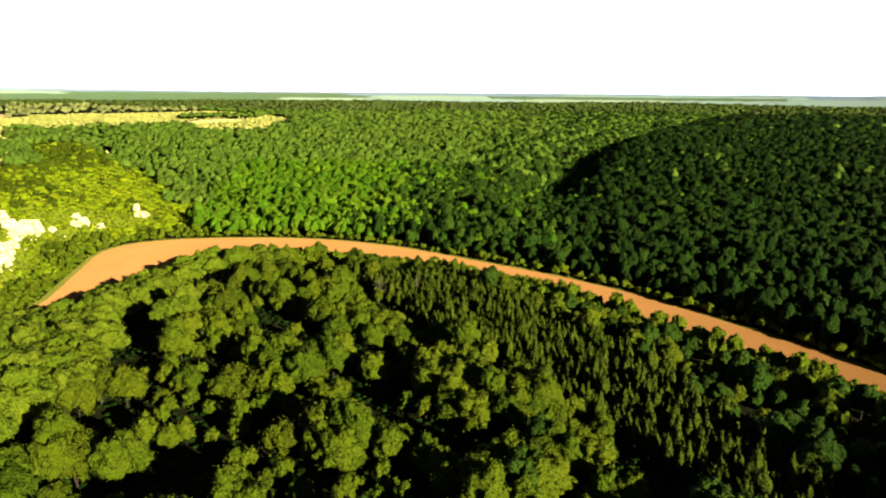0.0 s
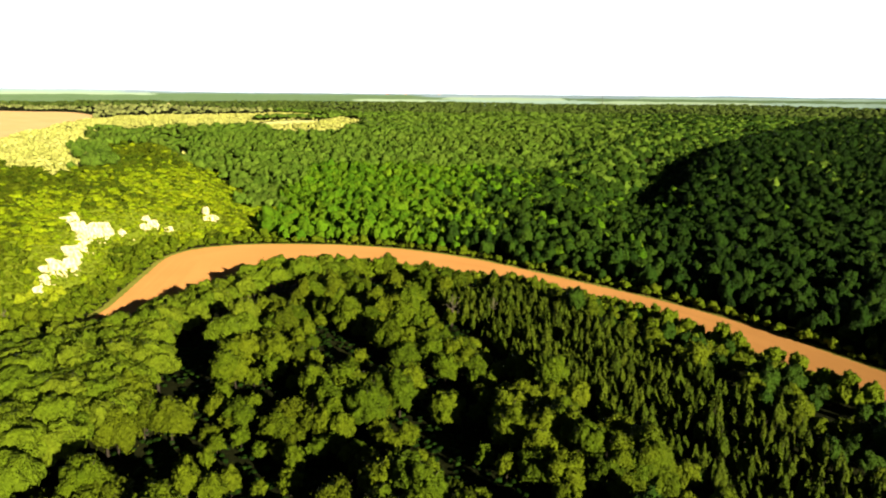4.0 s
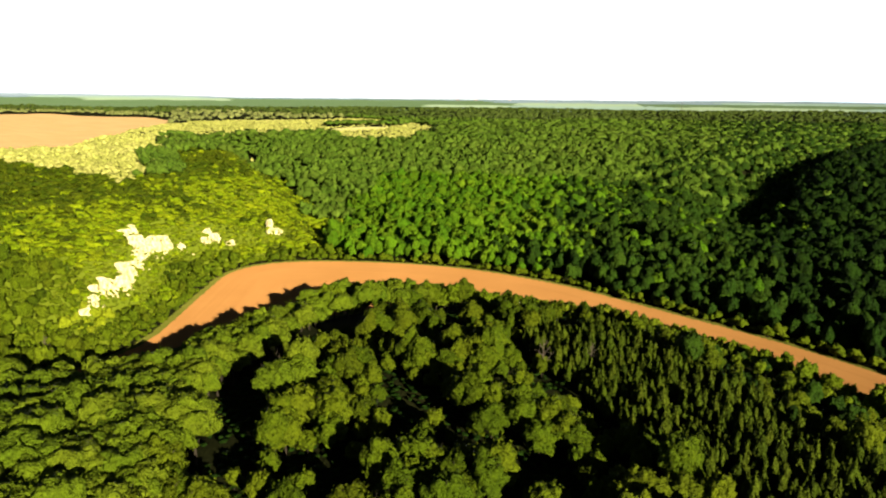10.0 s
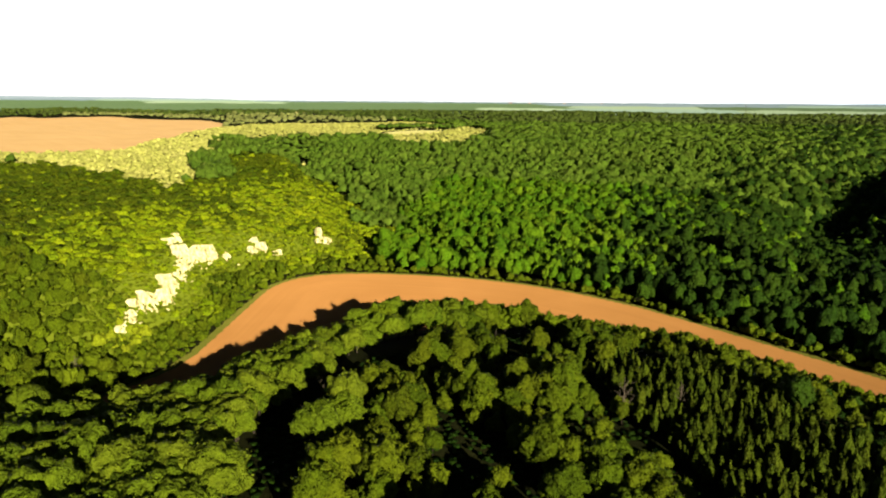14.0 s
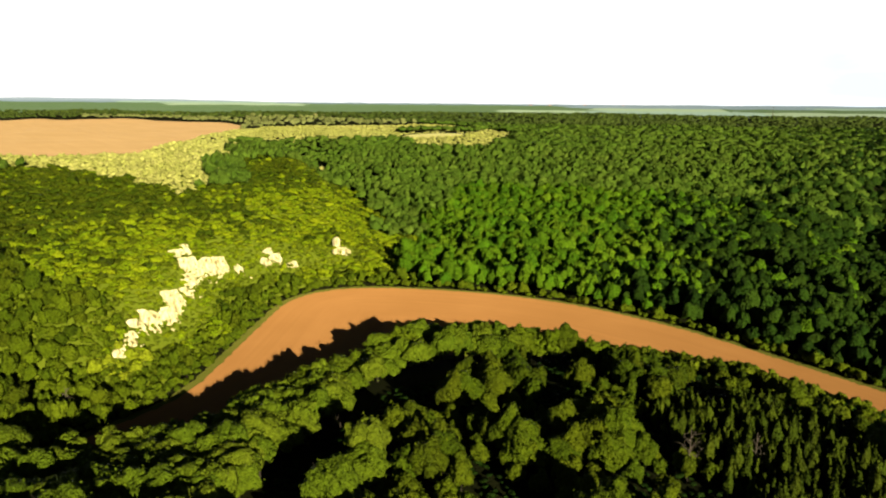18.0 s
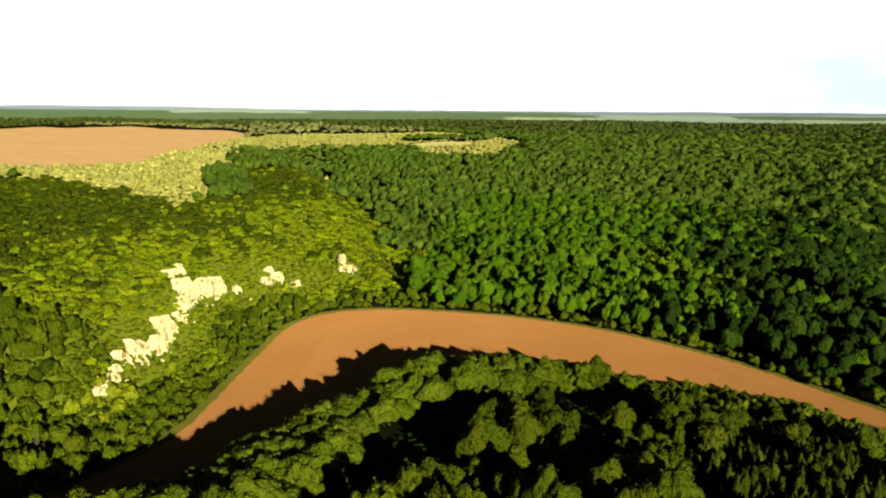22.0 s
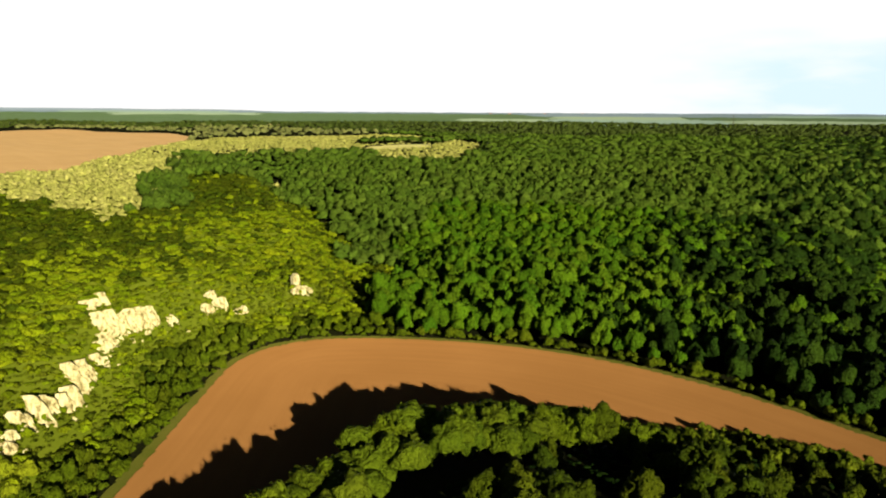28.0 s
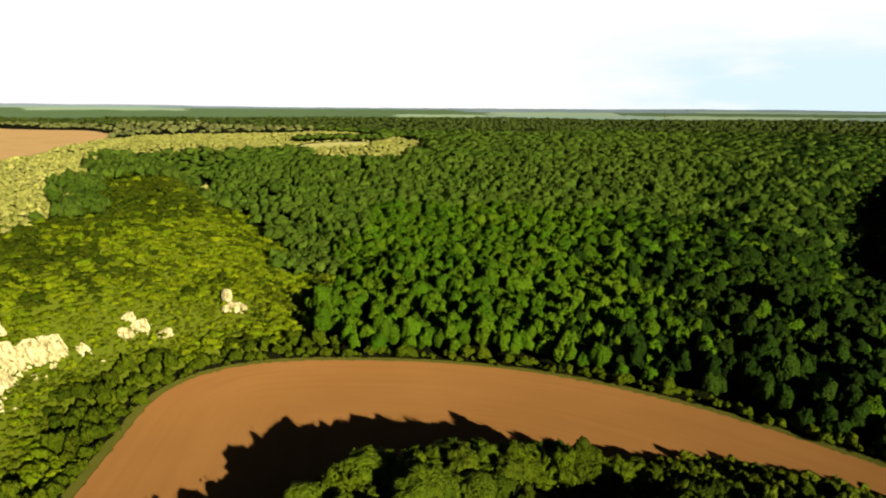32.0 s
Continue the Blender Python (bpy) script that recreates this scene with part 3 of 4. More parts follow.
DOMED_FAR = mass_kinds(66, 4, DOMED_SIZES, 14, 34, 0.45, 0.36, 0.0, 0.08, -0.1)
MIDDLE = mass_kinds(70, 4, [(4.6, 12.5), (5.1, 11.5), (4.2, 13.5), (5.4, 12.5), (4.0, 11.0), (4.8, 14.0), (3.6, 10.0)], 12, 18, 0.6, 0.02, 0.15, 0.1)
FAR_NEARER = mass_kinds(80, 3, [(5.3, 13.0), (4.8, 13.8), (5.8, 12.5), (5.0, 12.0), (4.2, 13.0), (6.2, 12.5)], 9, 6, 0.8, rough=0.11)
FAR = mass_kinds(90, 2, [(5.5, 13.0), (4.8, 13.8), (6.0, 12.5), (5.2, 12.0), (4.5, 13.4)], 6, rough=0.13)
PALE_FAR = mass_kinds(95, 2, [(5.6, 11.0), (6.4, 10.0), (5.2, 12.0)], 4, rough=0.16, open_below=0.1)
SCRUB = mass_kinds(100, 2, [(3.4, 4.4), (3.0, 3.8), (3.8, 5.0), (3.2, 5.8)], 5, 3, 0.5, 0.0, 0.0, 0.1, 0.1)
TUFT = mass_kinds(105, 1, [(1.6, 1.7), (1.3, 1.3), (1.9, 2.2)], 3, 6, 0.4, 0.0, 0.0, 0.12)
SMALL = mass_kinds(120, 3, [(3.3, 8.0), (2.9, 7.0), (3.7, 8.5), (3.1, 9.5)], 7, 12, 0.5, 0.02, 0.15)
DOME = mass_kinds(110, 1, [(6.0, 13.5), (5.4, 13.0), (6.4, 14.2), (5.0, 12.6)], 4, pointed=0.0, rough=0.14, open_below=-0.2)


def scattered(rng, x0, x1, y0, y1, step, jitter=0.42):
    """Places on a loose, uneven lattice."""
    xs, ys = np.meshgrid(np.arange(x0, x1, step), np.arange(y0, y1, step * 0.87))
    xs = xs + (np.arange(xs.shape[0])[:, None] % 2) * step / 2
    return (xs + rng.uniform(-jitter, jitter, xs.shape) * step).ravel(), (ys + rng.uniform(-jitter, jitter, ys.shape) * step).ravel()


def planted(name, kinds, x, y, z, size, rng, mat, label, category, tall=None, soft=True):
    """Many trees as one mesh; tone gives each tree its own shade of green."""
    if not len(x):
        return None
    which, turn, tone = rng.integers(0, len(kinds), len(x)), rng.uniform(0, 2 * math.pi, len(x)), rng.uniform(0, 1, len(x))
    tall = size * rng.uniform(0.85, 1.2, len(x)) if tall is None else tall
    all_co, all_faces, all_tone, n = [], [], [], 0
    for k, (co, f) in enumerate(kinds):
        m = np.where(which == k)[0]
        if not len(m):
            continue
        c, s = np.cos(turn[m])[:, None], np.sin(turn[m])[:, None]
        px = (co[None, :, 0] * c - co[None, :, 1] * s) * size[m][:, None] + x[m][:, None]
        py = (co[None, :, 0] * s + co[None, :, 1] * c) * size[m][:, None] + y[m][:, None]
        pz = co[None, :, 2] * tall[m][:, None] + z[m][:, None]
        all_co.append(np.stack([px, py, pz], 2).reshape(-1, 3))
        all_faces.append((f[None] + (np.arange(len(m)) * len(co))[:, None, None]).reshape(-1, 3) + n)
        all_tone.append(np.repeat(tone[m], len(co)))
        n += len(m) * len(co)
    me = mesh_from(name, np.concatenate(all_co), np.concatenate(all_faces), mat, {"tone": np.concatenate(all_tone)}, soft)
    return tagged(new(name, me), label, category, kind="stuff")


def in_any(x, y, polygons):
    hit = np.zeros(np.shape(x), bool)
    for p in polygons:
        hit |= inside(x, y, p)
    return hit


def off_field(x, y):
    d = line_distance(x, y, FIELD + FIELD[:1])[0]
    return np.where(inside(x, y, FIELD), -d, d)


PLANTATION = [(-36, 316), (-32, 342), (-8, 346), (16, 316), (44, 272), (66, 225), (84, 170), (95, 118), (70, 118), (50, 165), (28, 205), (4, 236), (-18, 278)]
GAP = [(-120, 220), (-130, 262), (-125, 300), (-123, 328), (-95, 352), (-92, 320), (-100, 287), (-101, 269), (-107, 247), (-96, 226)]
OPENINGS = [(-71, 360, 11), (-62, 346, 10), (-76, 343, 8), (-91, 173, 10), (-33, 231, 9), (-65, 246, 9), (-31, 201, 9), (52, 142, 10), (-113, 289, 9), (-103, 214, 10), (-45, 165, 9), (-18, 193, 8), (-42, 264, 8), (-66, 327, 9), (-92, 318, 8), (-104, 268, 9), (-62, 152, 9), (8, 158, 9), (-70, 200, 8), (-40, 300, 8), (-20, 340, 8), (20, 340, 8), (70, 250, 8), (88, 222, 8), (50, 285, 7)]
HILL = [(-170, 470), (-198, 560), (-255, 640), (-330, 712), (-410, 700), (-360, 600), (-340, 510), (-440, 545), (-540, 545), (-540, 450), (-420, 330), (-330, 330), (-262, 330), (-222, 318), (-216, 345), (-226, 400), (-230, 430), (-215, 452), (-190, 464)]
PALE = [(-620, 548), (-533, 540), (-434, 530), (-335, 488), (-360, 560), (-410, 640), (-470, 745), (-530, 850), (-490, 880), (-400, 880), (-354, 915), (-300, 875), (-245, 868), (-210, 900), (-232, 1040), (-344, 1217), (-613, 1391),
        (-841, 1450), (-1082, 1510), (-1340, 1480), (-1310, 1372), (-1082, 1407), (-814, 1324), (-675, 1030), (-584, 821), (-524, 668), (-600, 588), (-900, 690), (-900, 660)]


def clear_of(x, y, circles):
    ok = np.ones(np.shape(x), bool)
    for cx, cy, r in circles:
        ok &= np.hypot(x - cx, y - cy) > r
    return ok


rng = np.random.default_rng(5)

def canopy_zone(x, y):
    """The close even canopy on the western side of the tongue."""
    return x < -106 + 0.5 * np.maximum(y - 320, 0) + 7 * ripple(x, y, 22, 11.0)


# trees on the tongue of land inside the bend
px, py = scattered(rng, -290, 215, 122, 400, 7.3)
d = off_field(px, py)
ok = inside(px, py, PENINSULA) & (d > 3.0) & ~canopy_zone(px, py) & (~inside(px, py, GAP) | (rng.uniform(0, 1, len(px)) > 0.85)) & ((px < -36) | (d > 14)) & ~inside(px, py, PLANTATION) & clear_of(px, py, OPENINGS) & (ripple(px, py, 15, 12.0) > -0.55) & ((px < 15) | (d < 14) | (d > 30) | (rng.uniform(0, 1, len(px)) > 0.75))
px, py = px[ok], py[ok]
pz = ground_height(px, py)


def low_bank(x, y, tallest):
    """Growth stays low on the east bank and rises with the distance from the field."""
    limit = (1.6 + 0.25 * off_field(x, y)) / tallest
    return limit + 2 * smooth(-58, -88, x)


clump = ripple(px, py, 15, 12.0)
free = rng.uniform(0.5, 0.72, len(px)) + 0.55 * smooth(-0.15, 0.45, clump)
psize = np.minimum(free * 0.8, low_bank(px, py, 15.0) * rng.uniform(0.8, 1.1, len(px)))
single = (px > -130) & (px < 75) & (py < 262) & (py > 118)


def tree_models(name, kinds, leaf):
    made = []
    for co_trunk in kinds:
        (cc, cf), (tc, tf) = co_trunk
        made.append((mesh_from(name + "_crown", cc, cf, leaf, {"tone": np.zeros(len(cc))}, True), mesh_from(name + "_trunk", tc, tf, BARK, None, True)))
    return made


def stand(name, kinds, leaf, places, labels, category, group):
    """Each tree a thing of its own, with a trunk and a crown; trees of a kind share their meshes."""
    models, firsts = tree_models(name, kinds, leaf), {}
    for x, y, z, s, h, turn, k in places:
        m = pose(x, y, z, 0, 0, turn)
        if k in firsts:
            tree = copy_thing(firsts[k], m)
        else:
            tree = firsts[k] = tagged(new(name), labels[k % len(labels)], category, group)
            tree.matrix_basis = m
            part("crown", models[k][0], tree)
            part("trunk", models[k][1], tree)
        tree.scale = (s, s, s * h)


def places_of(x, y, z, s, kinds, rng):
    return [(float(a), float(b), float(c), float(e), float(rng.uniform(0.85, 1.2)), float(rng.uniform(0, 360)), int(rng.integers(0, kinds))) for a, b, c, e in zip(x, y, z, s)]


TREE_LABELS = ["tall broadleaf tree with a dense dark green crown", "spreading broadleaf tree with lumpy green crown", "slender broadleaf tree with a high green crown", "wide old broadleaf tree with heavy boughs"]
# towards the east more crowns get leaves coloured as if in shade
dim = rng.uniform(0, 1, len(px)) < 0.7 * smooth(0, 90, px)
rest = ~single
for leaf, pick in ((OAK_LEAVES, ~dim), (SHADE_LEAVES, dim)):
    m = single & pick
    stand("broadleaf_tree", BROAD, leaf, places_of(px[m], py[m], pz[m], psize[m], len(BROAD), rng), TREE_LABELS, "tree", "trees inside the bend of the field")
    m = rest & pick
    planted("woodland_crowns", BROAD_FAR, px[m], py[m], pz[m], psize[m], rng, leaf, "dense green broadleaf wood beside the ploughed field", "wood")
state = np.random.default_rng(6)
planted("woodland_trunks", [tube([(0, 0, -0.5), (0, 0, 5), (0.2, 0.1, 9)], [0.34, 0.26, 0.12], 4)], px[rest], py[rest], pz[rest], psize[rest], state, BARK, "brown trunks under the dense broadleaf wood", "wood")

# taller trees that line the near edge of the field and throw their shadows over it
rx, ry, rh = [], [], []
for (ax, ay), (cx, cy) in zip(NEAR_EDGE[9:17], NEAR_EDGE[10:18]):
    long = math.hypot(cx - ax, cy - ay)
    count = max(int(long / 4.6), 1)
    for k in range(count):
        s = (k + rng.uniform(0.2, 0.8)) / count
        x, y = ax + (cx - ax) * s, ay + (cy - ay) * s
        off = np.interp(x, [-150, -125, -100, -70, -40], [5, 6, 9, 15, 20]) + rng.uniform(0, 4)
        rx.append(x - off * (cy - ay) / long)
        ry.append(y + off * (cx - ax) / long)
        rh.append(np.interp(x, [-160, -136, -122, -100, -80, -62, -50, -36, -25], [15, 16, 14.5, 13.5, 13, 11, 8, 5, 3]) * rng.uniform(0.9, 1.05))
for (ax, ay), (cx, cy) in zip(NEAR_EDGE[2:9], NEAR_EDGE[3:10]):
    long = math.hypot(cx - ax, cy - ay)
    for k in range(2 * max(int(long / 5.0), 1)):
        s, off = rng.uniform(0, 1), rng.uniform(4, 13)
        rx.append(ax + (cx - ax) * s - off * (cy - ay) / long)
        ry.append(ay + (cy - ay) * s + off * (cx - ax) / long)
        rh.append((3.5 + 0.45 * off) * rng.uniform(0.8, 1.15) * (1 - 0.62 * smooth(70, 20, rx[-1])))
rx, ry, rh = np.array(rx), np.array(ry), np.array(rh)
stand("edge_tree", BROAD, OLIVE_LEAVES, places_of(rx, ry, ground_height(rx, ry), rh / 15.0, len(BROAD), rng), ["tall broadleaf tree on the edge of the ploughed field"], "tree", "trees along the near edge of the field")

# domed trees close together on the western side
lx, ly = scattered(rng, -300, -30, 116, 402, 5.9)
ok = inside(lx, ly, PENINSULA) & (off_field(lx, ly) > 2.2) & canopy_zone(lx, ly) & ~inside(lx, ly, GAP)
lx, ly = lx[ok], ly[ok]
lsize = (1.0 + 0.17 * smooth(3, 42, off_field(lx, ly))) * rng.uniform(0.92, 1.08, len(lx)) * (1 - 0.18 * smooth(-108, -80, lx)) * (1 + 0.14 * np.exp(-((lx + 128) ** 2 + (ly - 358) ** 2) / 700))
nearest = (ly < 302) & (lx > -154)
stand("domed_tree", DOMED, DOMED_LEAVES, places_of(lx[nearest], ly[nearest], ground_height(lx[nearest], ly[nearest]), lsize[nearest], len(DOMED), rng), ["domed broadleaf tree with a sunlit crown in a close canopy"], "tree", "domed trees along the bend of the field")
planted("domed_canopy", DOMED_FAR, lx[~nearest], ly[~nearest], ground_height(lx[~nearest], ly[~nearest]), lsize[~nearest], rng, DOMED_LEAVES, "close even canopy of domed trees beside the field", "wood")

# young slender trees
yx, yy = scattered(rng, -40, 100, 130, 350, 3.4)
ok = inside(yx, yy, PLANTATION) & clear_of(yx, yy, OPENINGS)
yx, yy = yx[ok], yy[ok]
ysize, inner = np.minimum(rng.uniform(0.7, 1.15, len(yx)), low_bank(yx, yy, 9.5)), (yy < 206)
planted("plantation", [joined(k) for k in SLIM], yx[~inner], yy[~inner], ground_height(yx[~inner], yy[~inner]), ysize[~inner], rng, YOUNG_LEAVES, "close rows of young slender yellow-green trees", "plantation")
yx, yy, ysize = yx[inner], yy[inner], ysize[inner]
stand("young_tree", SLIM, YOUNG_LEAVES, places_of(yx, yy, ground_height(yx, yy), ysize, len(SLIM), rng), ["young slender tree with a narrow yellow-green crown"], "tree", "young trees of the plantation")

# thicket on the low east bank
tx, ty = scattered(rng, -70, 190, 130, 410, 4.3)
d = off_field(tx, ty)
ok = inside(tx, ty, PENINSULA) & (d > 3.5) & (d < 26) & (tx > -62) & (rng.uniform(0, 1, len(tx)) > 0.25)
tx, ty, d = tx[ok], ty[ok], d[ok]
for leaf, pick, label in ((BUSH_LEAVES, tx < 28, "low sunlit yellow-green thicket on the bank beside the field"), (OLIVE_LEAVES, tx >= 28, "low green thicket on the bank beside the field")):
    planted("bank_thicket", SMALL, tx[pick], ty[pick], ground_height(tx[pick], ty[pick]), ((1.4 + 0.2 * d) / 7.5 * rng.uniform(0.6, 1.05, len(tx)))[pick], rng, leaf, label, "thicket")

# bushes along the near edge of the field and under the rocks
bx, by = [], []
line = widened(rounded(NEAR_EDGE, 2), 0)
for (ax, ay), (cx, cy) in zip(line, line[1:]):
    n = max(int(math.hypot(cx - ax, cy - ay) / 2.6), 1)
    for i in range(n):
        s = (i + rng.uniform(0, 1)) / n
        off = rng.uniform(0.5, 5)
        bx.append(ax + (cx - ax) * s - off * (cy - ay) / math.hypot(cx - ax, cy - ay))
        by.append(ay + (cy - ay) * s + off * (cx - ax) / math.hypot(cx - ax, cy - ay))
bx, by = np.array(bx), np.array(by)
ok = (off_field(bx, by) > 0.3) & inside(bx, by, PENINSULA)
bx, by = bx[ok], by[ok]
stand("bush", BUSH, BUSH_LEAVES, places_of(bx, by, ground_height(bx, by), rng.uniform(0.55, 1.0, len(bx)), len(BUSH), rng), ["bright yellow-green bush at the field's edge"], "bush", "bushes along the field")

line = rounded(FIELD_FAR, 2)
ex, ey = [], []
for (ax, ay), (cx, cy) in zip(line, line[1:]):
    n = max(int(math.hypot(cx - ax, cy - ay) / 2.2), 1)
    for i in range(n):
        s, off = (i + rng.uniform(0, 1)) / n, rng.uniform(2.2, 7)
        ex.append(ax + (cx - ax) * s - off * (cy - ay) / math.hypot(cx - ax, cy - ay))
        ey.append(ay + (cy - ay) * s + off * (cx - ax) / math.hypot(cx - ax, cy - ay))
ex, ey = np.array(ex), np.array(ey)
stand("shrub", BUSH, OLIVE_LEAVES, places_of(ex, ey, ground_height(ex, ey), rng.uniform(0.6, 1.7, len(ex)), len(BUSH), rng), ["leafy green shrub on the verge below the wood"], "shrub", "shrubs on the far verge")
qx, qy = rng.uniform(-224, -211, 16), rng.uniform(299, 315, 16)
stand("yellow_bush", BUSH, YELLOW_LEAVES, places_of(qx, qy, ground_height(qx, qy), rng.uniform(1.0, 1.7, len(qx)), len(BUSH), rng), ["yellow-green bush below the white rocks"], "bush", "yellow bushes")


def dry_tree(x, y, height, seed):
    """A bare grey tree: a forked stem with branches and twigs."""
    rng = np.random.default_rng(seed)
    tree = tagged(new("bare_tree"), "bare grey dead tree with forked branches", "tree", "bare trees")
    tree.location = (x, y, float(ground_height(x, y)))
    co, f = tube([(0, 0, -0.3), (0.1, 0, height * 0.3), (0.3, 0.1, height * 0.65), (0.2, 0.3, height)], [0.26, 0.2, 0.13, 0.03])
    part("trunk", mesh_from("bare_trunk", co, f, DRY_WOOD, None, True), tree)
    for k in range(9):
        s, turn = 0.3 + 0.06 * k, k * 2.4 + rng.uniform(0, 0.6)
        out = height * rng.uniform(0.22, 0.36) * (1.15 - s)
        base = np.array([0.25 * s, 0.1 * s, height * s])
        tip = base + np.array([math.cos(turn) * out, math.sin(turn) * out, out * rng.uniform(0.7, 1.1)])
        pieces = [tube([base, (base + tip) / 2 + [0, 0, -0.1 * out], tip], [0.11, 0.07, 0.02], 5)]
        for j in range(3):
            at = base + (tip - base) * (0.45 + 0.2 * j)
            pieces.append(tube([at, at + rng.normal(0, 0.12 * height, 3) * [0.7, 0.7, 0.3] + [0, 0, 0.06 * height]], [0.05, 0.012], 4))
        co, f = joined(pieces)
        part("branch", mesh_from("bare_branch", co, f, DRY_WOOD, None, True), tree)


for i, (x, y, h) in enumerate([(-28, 289, 14), (-12, 296, 12), (-214, 279, 11)]):
    dry_tree(x, y, h, 40 + i)

# woods across the field: nearer slopes, then farther and farther
ROCKS_CLEAR = [(-262, 400, 4), (-248, 391, 6), (-242, 400, 5), (-230, 356, 7), (-221, 340, 5), (-221, 330, 5), (-222, 319, 7), (-217, 311, 6), (-234, 445, 5), (-238, 420, 4), (-247, 420, 4), (-214, 483, 4)]
ROCK_LINE = [(-216, 308), (-222, 316), (-226, 338), (-234, 360), (-249, 392), (-252, 404), (-249, 420), (-241, 448), (-219, 487)]


def wooded(x, y):
    return (off_field(x, y) > 6.5) & ~in_any(x, y, [UPPER_FIELD, CLEARING]) & clear_of(x, y, ROCKS_CLEAR) & ~inside(x, y, PENINSULA)


def seen_from_tongue(x, y, low=-62, high=44):
    a = np.degrees(np.arctan2(x, y + 40))
    return (a > low) & (a < high)


NEAR_REACH = 250
PALE_SPOT = [(-412, 735), (-378, 738), (-366, 765), (-384, 788), (-410, 778)]
DARK_ROW = [(-400, 1040), (-285, 1052), (-280, 1085), (-400, 1078)]


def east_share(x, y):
    """The share of trees in leaves darkened for shade, which grows towards the east."""
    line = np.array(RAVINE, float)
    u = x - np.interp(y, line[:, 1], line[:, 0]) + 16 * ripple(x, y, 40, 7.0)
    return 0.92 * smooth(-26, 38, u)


def is_pale(x, y):
    ragged = ripple(x, y, 11, 17.0) * 9 + ripple(x, y, 30, 18.0) * 10
    verge = (line_distance(x, y, UPPER_FIELD + UPPER_FIELD[:1])[0] < 42) & (x > -760)
    return (inside(x + ragged, y + ragged, PALE) | verge | inside(x, y, PALE_SPOT)) & ~inside(x, y, DARK_ROW)


def hill_share(x, y):
    """1 on the rocky hill, 0 away from it, with a ragged border."""
    ragged = ripple(x, y, 14, 5.0) * 14 + ripple(x, y, 40, 6.0) * 16
    return inside(x + ragged, y + ragged * 0.7, HILL)


mx, my = scattered(rng, -520, 420, 180, 800, 6.5)
reach = off_field(mx, my)
west = (mx < -165) & (my < 480)
ok = wooded(mx, my) & (reach < NEAR_REACH) & seen_from_tongue(mx, my) & ~hill_share(mx, my) & ~west & (rng.uniform(0, 1, len(mx)) > 0.08)
wx, wy = scattered(rng, -520, -165, 180, 480, 5.2)
west_ok = wooded(wx, wy) & (off_field(wx, wy) < NEAR_REACH) & seen_from_tongue(wx, wy) & ~hill_share(wx, wy)
msize = np.concatenate([rng.uniform(0.72, 1.15, ok.sum()), rng.uniform(0.65, 1.3, west_ok.sum())])
mx, my = np.concatenate([mx[ok], wx[west_ok]]), np.concatenate([my[ok], wy[west_ok]])
west = np.arange(len(mx)) >= ok.sum()
msize = msize * (1 - 0.35 * smooth(14, 5, off_field(mx, my))) * (1 - 0.5 * smooth(24, 8, line_distance(mx, my, ROCK_LINE)[0]))
pale = is_pale(mx, my)
shady = rng.uniform(0, 1, len(mx)) < 0.15 + 0.75 * smooth(-215, -300, mx + 20 * ripple(mx, my, 30, 8.0))
# east and middle trees get the darkened leaves, their shade is in the colour
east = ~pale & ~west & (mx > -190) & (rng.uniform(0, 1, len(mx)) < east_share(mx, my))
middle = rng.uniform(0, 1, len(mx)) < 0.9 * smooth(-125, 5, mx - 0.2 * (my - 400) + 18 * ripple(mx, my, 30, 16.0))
inland = ~west & (mx + 15 * ripple(mx, my, 25, 19.0) < -205)
for mat, pick, name, label in ((PLATEAU_LEAVES, ~pale & inland, "inland_wood", "olive-green broadleaf wood behind the rocky hill"), (OLIVE_LEAVES, ~pale & west & ~shady, "western_wood", "small green trees below the rocky hill"), (OAK_LEAVES, ~pale & west & shady, "western_dark_wood", "small dark green trees on the western slope"), (LEAVES, ~pale & ~west & ~inland & ~east & ~middle, "hillside_wood", "dense green broadleaf wood on the slopes round the field"), (SHADE_LEAVES, ~pale & ~west & ~inland & ~east & middle, "shaded_wood", "broadleaf trees with painted shade among the wood on the slopes"), (DARK_SHADE_LEAVES, east, "eastern_wood", "green broadleaf wood on the eastern slopes with painted shade")):
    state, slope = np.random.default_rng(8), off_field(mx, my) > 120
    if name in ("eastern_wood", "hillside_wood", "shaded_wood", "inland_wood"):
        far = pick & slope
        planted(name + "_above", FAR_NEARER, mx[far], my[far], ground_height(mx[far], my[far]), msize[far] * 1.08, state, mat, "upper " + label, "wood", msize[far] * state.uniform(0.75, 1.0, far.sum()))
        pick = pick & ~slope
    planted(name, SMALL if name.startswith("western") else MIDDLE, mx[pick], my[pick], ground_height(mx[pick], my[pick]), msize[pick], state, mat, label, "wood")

# undergrowth that closes the floor of the western slope and the gaps of the tongue
gx, gy = scattered(rng, -340, -196, 225, 350, 3.3)
ok = (gx < -200) & wooded(gx, gy) & ~hill_share(gx, gy)
planted("slope_undergrowth", TUFT, gx[ok], gy[ok], ground_height(gx[ok], gy[ok]), rng.uniform(1.3, 2.3, ok.sum()), rng, OLIVE_LEAVES, "green undergrowth between the small trees of the slope", "undergrowth")
# in the gaps of the tongue the leaves are near black, standing for shade
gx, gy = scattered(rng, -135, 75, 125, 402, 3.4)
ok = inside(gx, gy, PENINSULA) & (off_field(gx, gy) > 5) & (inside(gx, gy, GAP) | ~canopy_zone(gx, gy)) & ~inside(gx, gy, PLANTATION)
